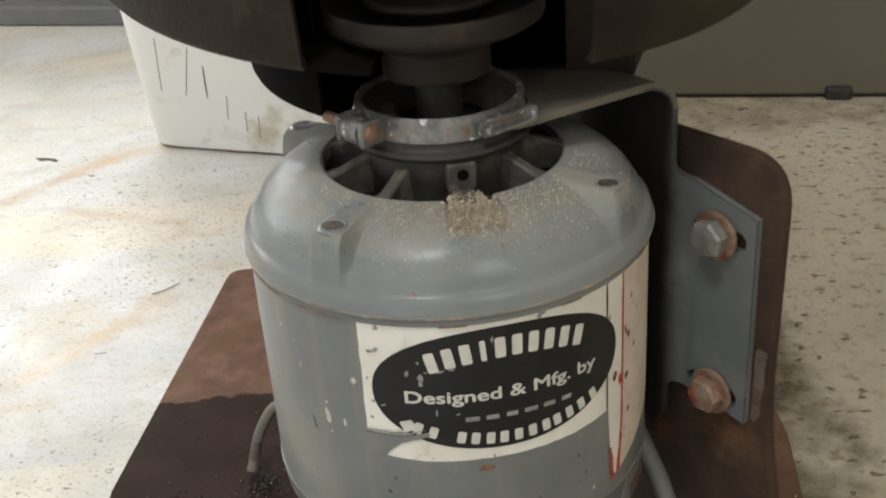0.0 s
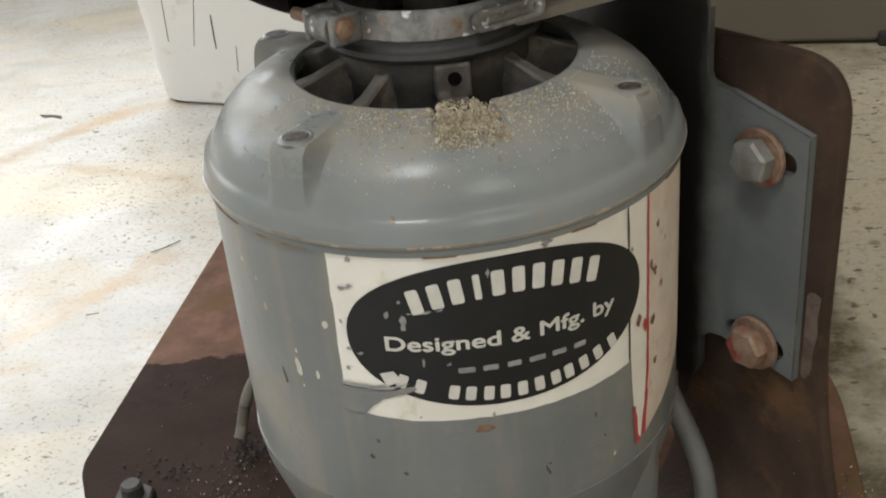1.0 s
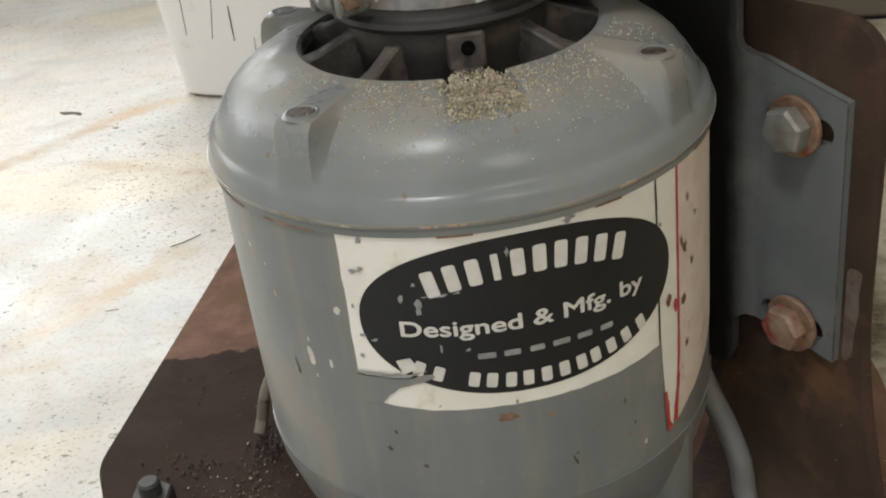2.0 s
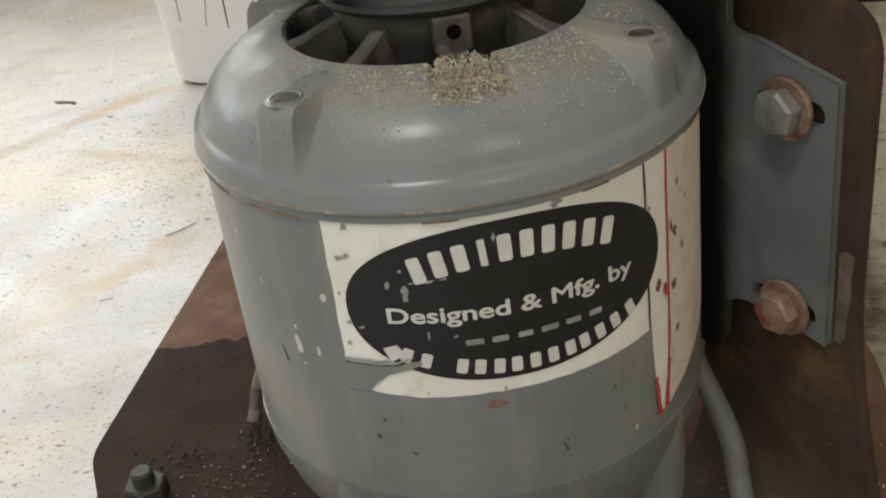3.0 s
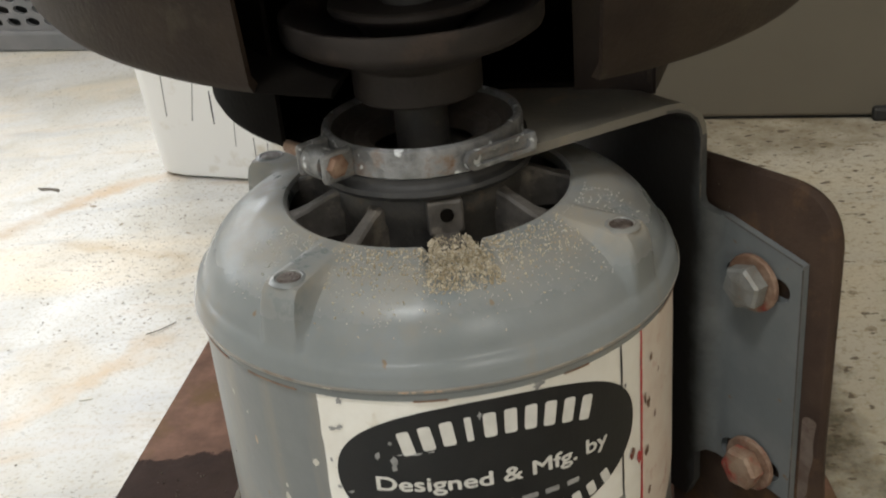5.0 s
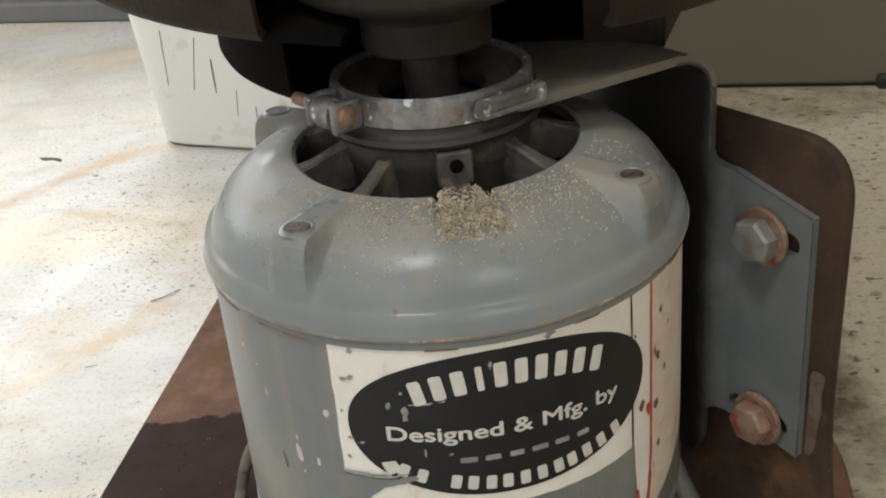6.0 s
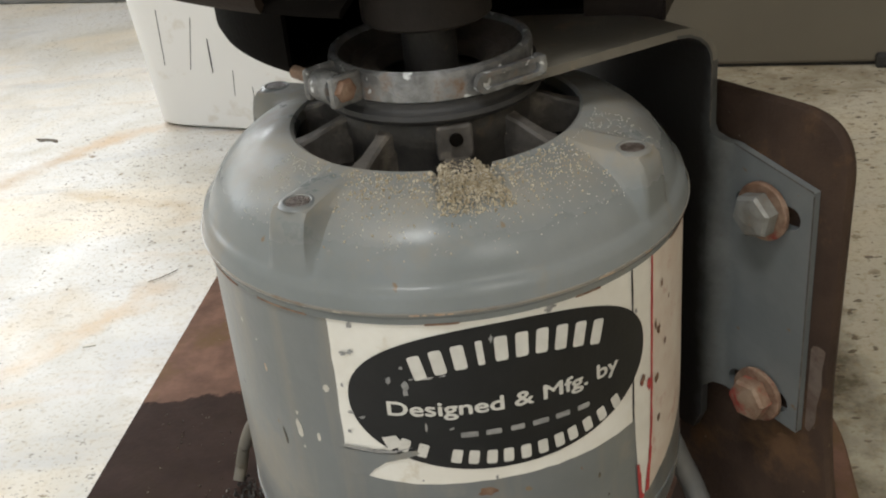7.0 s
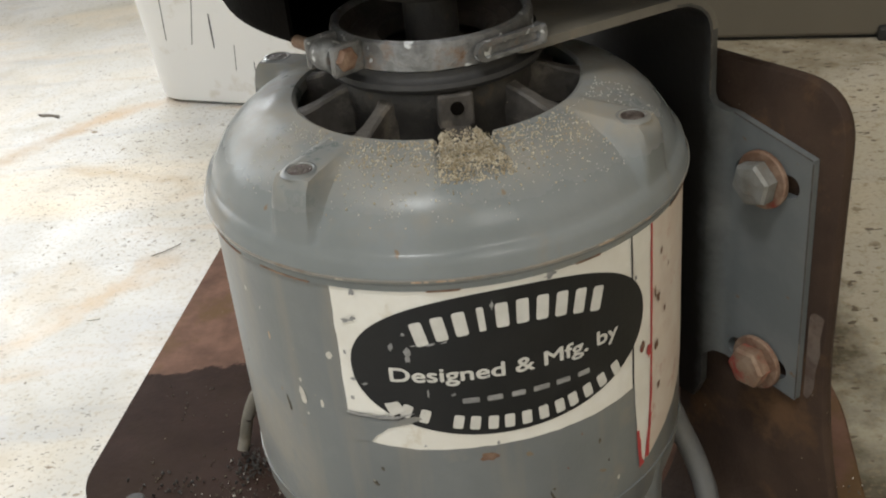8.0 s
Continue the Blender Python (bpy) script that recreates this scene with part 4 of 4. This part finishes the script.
def label():
    thing = tagged(new("maker_label"), "torn white paper label with a black oval on the motor", "label")
    paper = [(-25.2, 0.2086), (44, 0.2086), (44, 0.1566), (34, 0.1556), (20, 0.1552), (5, 0.1553), (-10, 0.1551), (-20.9, 0.1562), (-19.5, 0.159), (-16.5, 0.162), (-11, 0.164), (-13, 0.1662), (-25.6, 0.1655)]
    part("paper", patch(ragged(paper, 0.00018, 0.0025, 3), 0.00012), M_PAPER, thing)
    strip = [(44.15, 0.2086), (51.2, 0.2086), (51.0, 0.15), (49.5, 0.127), (46.4, 0.1256), (44.6, 0.157)]
    part("side_strip", patch(ragged(strip, 0.0001, 0.003, 4), 0.00016), M_PAPER, thing, "worn white strip")
    pink = [(51.2, 0.2086), (80, 0.2086), (80, 0.1425), (73, 0.139), (62, 0.1325), (49.5, 0.1262), (51.0, 0.15)]
    part("pink_strip", patch(ragged(pink, 0.0002, 0.003, 5), 0.00014), M_PINK, thing, "faded pinkish strip")
    part("red_line", patch(ragged([(51.1, 0.2084), (51.9, 0.2084), (51.8, 0.15), (50.2, 0.128), (49.4, 0.128), (50.9, 0.15)], 0.00012, 0.003, 6), 0.00034), M_RED, thing, "red printed line")
    part("red_tip", patch(ragged([(48.4, 0.1272), (50.2, 0.1268), (51.6, 0.142), (50.6, 0.142)], 0.0002, 0.002, 7), 0.0004), M_RED, thing)
    part("red_tip", patch(ragged([(45.2, 0.1395), (46.3, 0.1395), (47.2, 0.1285), (48.4, 0.1258), (46.2, 0.1252)], 0.0002, 0.002, 8), 0.0004), M_RED, thing)
    part("red_spot", fleck(50.6, 0.1655, 0.0034, 0.0050, 0.0005, 91), M_RED, thing)
    part("cut_line", patch(ragged([(43.7, 0.2084), (44.2, 0.2084), (44.3, 0.158), (43.8, 0.158)], 0.00012, 0.004, 9), 0.00034), M_INK, thing, "thin black line")
    oval = []
    for k in range(96):
        a = 2 * math.pi * k / 96
        c, s_ = math.cos(a), math.sin(a)
        oval.append((12.6 + 35.3 * math.copysign(abs(c) ** 0.93, c), 0.1820 + 0.0228 * math.copysign(abs(s_) ** 0.93, s_)))
    field = part("black_oval", patch(oval, 0.0003), M_INK, thing, "black printed oval")
    for k in range(10):
        u = (k + 0.5) / 10 * 2 - 1
        a = 13.2 + 22.0 * u
        part("title_bar", bar(a, 0.1972 - 0.0046 * u * u, 0.0018 if k in (3,) else 0.0034, 0.0074, -7.5 * u * 2, 0.00048), M_WHITE_INK, field)
    line = joined(*[words("Designed & Mfg. by", -13.9 + a, 38.8 + a, z, 0.0043, lift) for a, z, lift in ((-0.14, 0.1784, 0.00046), (0.14, 0.1784, 0.00049), (0.0, 0.17855, 0.00052), (0.0, 0.17825, 0.00054))])
    part("printed_line", line, M_WHITE_INK, field, "white words Designed & Mfg. by")
    for k, u in enumerate((-0.84, -0.71, -0.47, -0.35, -0.22, -0.1, 0.03, 0.16, 0.29, 0.4, 0.53, 0.66, 0.8)):
        part("maker_bar", bar(14 + 30 * u, 0.1630 + 0.0078 * u * u, 0.0028, 0.0045, 26 * u, 0.00048), M_WHITE_INK, field)
    for k in range(6):
        part("address_bar", bar(3 + 5.2 * k, 0.1716, 0.0046 - 0.0004 * (k % 3), 0.0017, 0, 0.00046), M_GREY_INK, field)
    for k, (a, z, w, h) in enumerate(((-4.5, 0.1903, 0.003, 0.0009), (-1.5, 0.1908, 0.0022, 0.0007), (-8, 0.1900, 0.0018, 0.0006), (-10, 0.1935, 0.0014, 0.0012), (-0.5, 0.174, 0.0016, 0.0012),
                                      (-9.5, 0.187, 0.0022, 0.0045), (-13, 0.1895, 0.0014, 0.003), (-6, 0.1745, 0.001, 0.004), (-20, 0.1765, 0.0022, 0.0012), (9, 0.2005, 0.0012, 0.003), (45, 0.193, 0.001, 0.002))):
        part("scuff", fleck(a, z, w, h, 0.0005, k), M_GREY_INK, field, "grey scuff")
    part("tear", patch(ragged([(-26, 0.1647), (-15, 0.1648), (-8.5, 0.1672), (-8, 0.1662), (-11, 0.1640), (-16, 0.162), (-19, 0.159), (-20.6, 0.1565), (-26, 0.1565)], 0.0003, 0.002, 11), 0.00056), M_PAINT, thing, "torn patch showing grey paint")
    part("tear_fold", patch(ragged([(-25.6, 0.1655), (-18, 0.1650), (-13, 0.1657), (-9, 0.168), (-12, 0.1672), (-18, 0.1662), (-25.6, 0.1664)], 0.0003, 0.002, 12), 0.0007), M_GREY_INK, thing, "curled grey paper edge")
    part("fold_scrap", patch(ragged([(-14.5, 0.1665), (-10.5, 0.169), (-13, 0.1722), (-16, 0.171)], 0.0004, 0.002, 13), 0.00075), M_WHITE_INK, thing)
    for k, (a, z, w, h) in enumerate(((-22, 0.1965, 0.0042, 0.0014), (-20.5, 0.1975, 0.002, 0.0012), (-22.5, 0.1775, 0.002, 0.0016), (-23.5, 0.171, 0.0014, 0.0018), (8, 0.1562, 0.0012, 0.0016), (-8, 0.1567, 0.0012, 0.001),
                                      (-20, 0.2055, 0.0015, 0.003), (-23.8, 0.186, 0.001, 0.002), (22, 0.2058, 0.004, 0.0022))):
        part("mark", fleck(a, z, w, h, 0.0005, k + 40), M_GREY_INK, thing, "small dark mark")
    for k, (a, z, w, h) in enumerate(((47.6, 0.1687, 0.0028, 0.004), (53.6, 0.1647, 0.0028, 0.004), (54.5, 0.181, 0.0024, 0.0035), (52.9, 0.1835, 0.0015, 0.004), (56, 0.195, 0.0014, 0.003), (58, 0.1745, 0.0016, 0.0026), (55, 0.15, 0.0022, 0.003), (60, 0.188, 0.0012, 0.002))):
        part("stain", fleck(a, z, w, h, 0.0005, k + 60), M_BOLT_RUST, thing, "brown stain")


label()


def paint_chip(a, z, w, h, t, mat, text):
    jag = random.Random(int(a * 7 + 500))
    blob = []
    for k in range(14):
        g = 2 * math.pi * k / 14
        q = jag.uniform(0.7, 1.15)
        blob.append((a + q * w / 2 * math.cos(g) / 0.00124 - t * math.sin(g) / 2, z + q * h / 2 * math.sin(g)))
    ob = part("paint_chip", patch(blob, 0.00012), mat, MOTOR, text)
    return ob


for args in ((-38.3, 0.1655, 0.0022, 0.0062, 0.6, M_CHIP, "bare light paint chip"), (-32.5, 0.1655, 0.0013, 0.003, 0.2, M_CHIP, "bare light paint chip"),
             (-28.2, 0.1835, 0.0022, 0.0028, 0, M_CHIP, "bare light paint chip"), (-38.2, 0.1712, 0.001, 0.0018, 0, M_CHIP, "bare light paint chip"),
             (6, 0.1515, 0.006, 0.003, 0, M_BOLT_RUST, "rusty spot"), (-47, 0.182, 0.001, 0.003, 0, M_WORN, "rusty spot"),
             (20, 0.132, 0.001, 0.004, 1, M_DIRT, "dark scratch"), (-21, 0.141, 0.002, 0.002, 1, M_DIRT, "dark mark"), (-44, 0.16, 0.001, 0.006, 1, M_DIRT, "dark scratch"),
             (-13, 0.136, 0.0015, 0.0015, 0, M_DIRT, "dark mark"), (33, 0.145, 0.001, 0.002, 0, M_DIRT, "dark mark")):
    paint_chip(*args)
speckle = random.Random(21)
for k in range(40):
    a, z = speckle.uniform(-78, 40), speckle.uniform(0.122, 0.2)
    if a > -30 and z > 0.151:
        continue
    size = speckle.choice((0.0005, 0.0006, 0.0008, 0.0011))
    paint_chip(a, z, size, size * speckle.uniform(0.8, 2.4), 0.1, speckle.choice((M_DIRT, M_STAIN, M_STAIN, M_CHIP, M_BOLT_RUST)), "small speck in the paint")
part("worn_lip", lathe([(0.0724, 0.2093), (0.07285, 0.2097), (0.07302, 0.2102), (0.0729, 0.2106), (0.0724, 0.2107)], 120, a0=-95, a1=95, close_profile=True), M_LIP, MOTOR, "worn rusty lip of the end bell", smooth=True)
# bright bits for worn metal and for painted highlights on the lip
for a0, a1 in ((-6.6, -4.6), (-4.0, -3.2), (-1.6, 0.4), (0.9, 2.0), (33, 37), (47, 49)):
    part("worn_glint_bead", lathe([(0.0722, 0.2095), (0.07303, 0.2099), (0.07308, 0.2103), (0.0724, 0.2105)], 6, a0=a0, a1=a1, close_profile=True), M_WORN, MOTOR, "worn rim with painted glints")
for a0, a1 in ((-78, -52), (-44, -30), (-4, 3), (28, 34), (60, 76)):
    part("rust_line", lathe([(0.0712, 0.2061), (0.0719, 0.2064), (0.0719, 0.2069), (0.0712, 0.2068)], 18, a0=a0, a1=a1, close_profile=True), M_BOLT_RUST, MOTOR, "thin rusty line under the rim")

# ---- bolts, cables and dirt on the base ----


def stud(x, y, high):
    thing = tagged(new("base_bolt"), "greasy dark hexagon nut on a threaded stud in the base", "bolt")
    thing.location = (x, y, 0.039)
    part("nut", lathe([(0, 0), (0.0088, 0), (0.0088, 0.006), (0.0078, 0.007), (0, 0.007)], 6), M_HUB, thing)
    part("stud", moved(lathe([(0, 0.007), (0.0045, 0.007), (0.0045, high), (0.0035, high + 0.001), (0, high + 0.001)], 18), pose(0, 0, 0)), M_HUB, thing)


stud(-0.141, 0.036, 0.012)
stud(0.121, 0.010, 0.009)
tagged(part("power_cable", tube([(0.062, 0.022, 0.112), (0.070, 0.0135, 0.102), (0.0745, 0.009, 0.092), (0.079, 0.0036, 0.082), (0.0824, -0.0012, 0.0708), (0.084, -0.0033, 0.0573), (0.085, -0.012, 0.047), (0.084, -0.04, 0.0432), (0.08, -0.09, 0.0432)], 0.0041), M_CABLE, smooth=True), "grey power cable curving down to the base", "cable")
tagged(part("rubber_cable", tube([(-0.05, 0.075, 0.078), (-0.078, 0.083, 0.0775), (-0.090, 0.0827, 0.0725), (-0.0965, 0.0808, 0.064), (-0.1000, 0.078, 0.056), (-0.1025, 0.0776, 0.047), (-0.104, 0.074, 0.0418)], 0.0026, 14, 12), M_ARM, smooth=True), "thin brown cable looping beside the motor", "cable")


def grains(name, places, size, mat, text, category, flat=1.0):
    """Loose grains, joined into one mesh."""
    rnd = random.Random(len(name) * 7)
    verts, faces = [], []
    for p in places:
        r = size * rnd.uniform(0.45, 1.25)
        turn = Euler((rnd.uniform(0, 6), rnd.uniform(0, 6), rnd.uniform(0, 6))).to_matrix()
        k = len(verts)
        for c in ((1, 0, 0), (-1, 0, 0), (0, 0.6, 0), (0, -0.6, 0), (0, 0, 0.5), (0, 0, -0.5)):
            q = turn @ (Vector(c) * r)
            verts.append((p[0] + q.x, p[1] + q.y, p[2] + q.z * flat))
        faces += [(k + a, k + b, k + c) for a, b, c in ((0, 2, 4), (2, 1, 4), (1, 3, 4), (3, 0, 4), (2, 0, 5), (1, 2, 5), (3, 1, 5), (0, 3, 5))]
    me = bpy.data.meshes.new(name)
    me.from_pydata(verts, [], faces)
    me.materials.append(mat)
    return tagged(new(name, me), text, category, kind="stuff")


def bell_height(r):
    prof = [(0.0428, 0.2353), (0.0480, 0.2345), (0.0545, 0.2324), (0.0585, 0.2302), (0.0622, 0.2274), (0.0649, 0.2246), (0.0685, 0.2190)]
    for (r0, z0), (r1, z1) in zip(prof, prof[1:]):
        if r <= r1:
            return z0 + (z1 - z0) * max(r - r0, 0) / (r1 - r0)
    return 0.21


rnd = random.Random(5)
top = []
while len(top) < 1200:
    a = rnd.choice((-22, -6, 8, 10, 26, 40)) + rnd.gauss(0, 9)
    r = 0.044 + abs(rnd.gauss(0, 0.0085))
    if -48 < a < 66 and r < 0.069:
        p = on_drum(a, r, bell_height(r) + 0.0002)
        top.append(p)
heap = []
while len(heap) < 2600:
    a, r = rnd.uniform(0.6, 20.0), rnd.uniform(0.0335, 0.0592)
    edge = min(1.0, (10.3 - abs(a - 10.3)) / 3)
    ground = 0.2318 if r < 0.0545 else bell_height(r)
    heap.append(on_drum(a, r, ground + rnd.random() * 0.0016 * edge * min(1, (0.0600 - r) / 0.004)))
grains("sawdust", top + heap, 0.00047, M_DUST, "pale yellow sawdust lying on the motor's top", "sawdust")
fine = [on_drum(rnd.uniform(-60, 80), 0.046 + 0.02 * rnd.random() ** 1.5, 0) for _ in range(900)]
fine = [Vector((p.x, p.y, bell_height(math.hypot(p.x, p.y)) + 0.0001)) for p in fine]
grains("fine_dust", fine, 0.00035, M_CHIP, "fine pale dust on the motor's top", "dust")
grit = [Vector((rnd.gauss(-0.098, 0.012), rnd.gauss(0.04, 0.014), 0.0395)) for _ in range(260)] + [Vector((rnd.gauss(0.115, 0.02), rnd.gauss(0.012, 0.01), 0.0395)) for _ in range(330)] \
    + [Vector((rnd.uniform(-0.15, -0.06), rnd.uniform(0.0, 0.13), 0.0393)) for _ in range(160)]
grains("grit", grit, 0.0008, M_DIRT, "dark grit scattered on the steel base", "grit")
light_grit = [Vector((rnd.gauss(0.115, 0.022), rnd.gauss(0.013, 0.009), 0.0396)) for _ in range(170)] + [Vector((rnd.gauss(-0.1, 0.016), rnd.gauss(0.045, 0.02), 0.0396)) for _ in range(60)]
lump = [Vector((rnd.gauss(-0.099, 0.004), rnd.gauss(0.066, 0.006), 0.039 + abs(rnd.gauss(0, 0.0025)))) for _ in range(120)] + [Vector((rnd.gauss(-0.132, 0.007), rnd.gauss(0.058, 0.004), 0.0395)) for _ in range(30)]
grains("grease_crumbs", lump, 0.0011, M_HUB, "black greasy crumbs on the steel base", "dirt")
grains("metal_swarf", light_grit, 0.0006, M_CHIP, "pale metal swarf scattered on the steel base", "swarf")
speck = []
while len(speck) < 480:
    x, y = (rnd.gauss(-0.26, 0.05), rnd.gauss(0.47, 0.09)) if rnd.random() < 0.7 else (rnd.uniform(-0.5, 0.6), rnd.uniform(0.1, 0.62))
    if not (-0.18 < x < 0.17 and y < 0.3) and y < 0.6 and not (x > -0.27 and y > 0.55):
        speck.append(Vector((x, y, 0.0003)))
grains("floor_grit", speck, 0.0014, M_FLECK, "brown grey flecks scattered on the marble floor", "grit", 0.15)
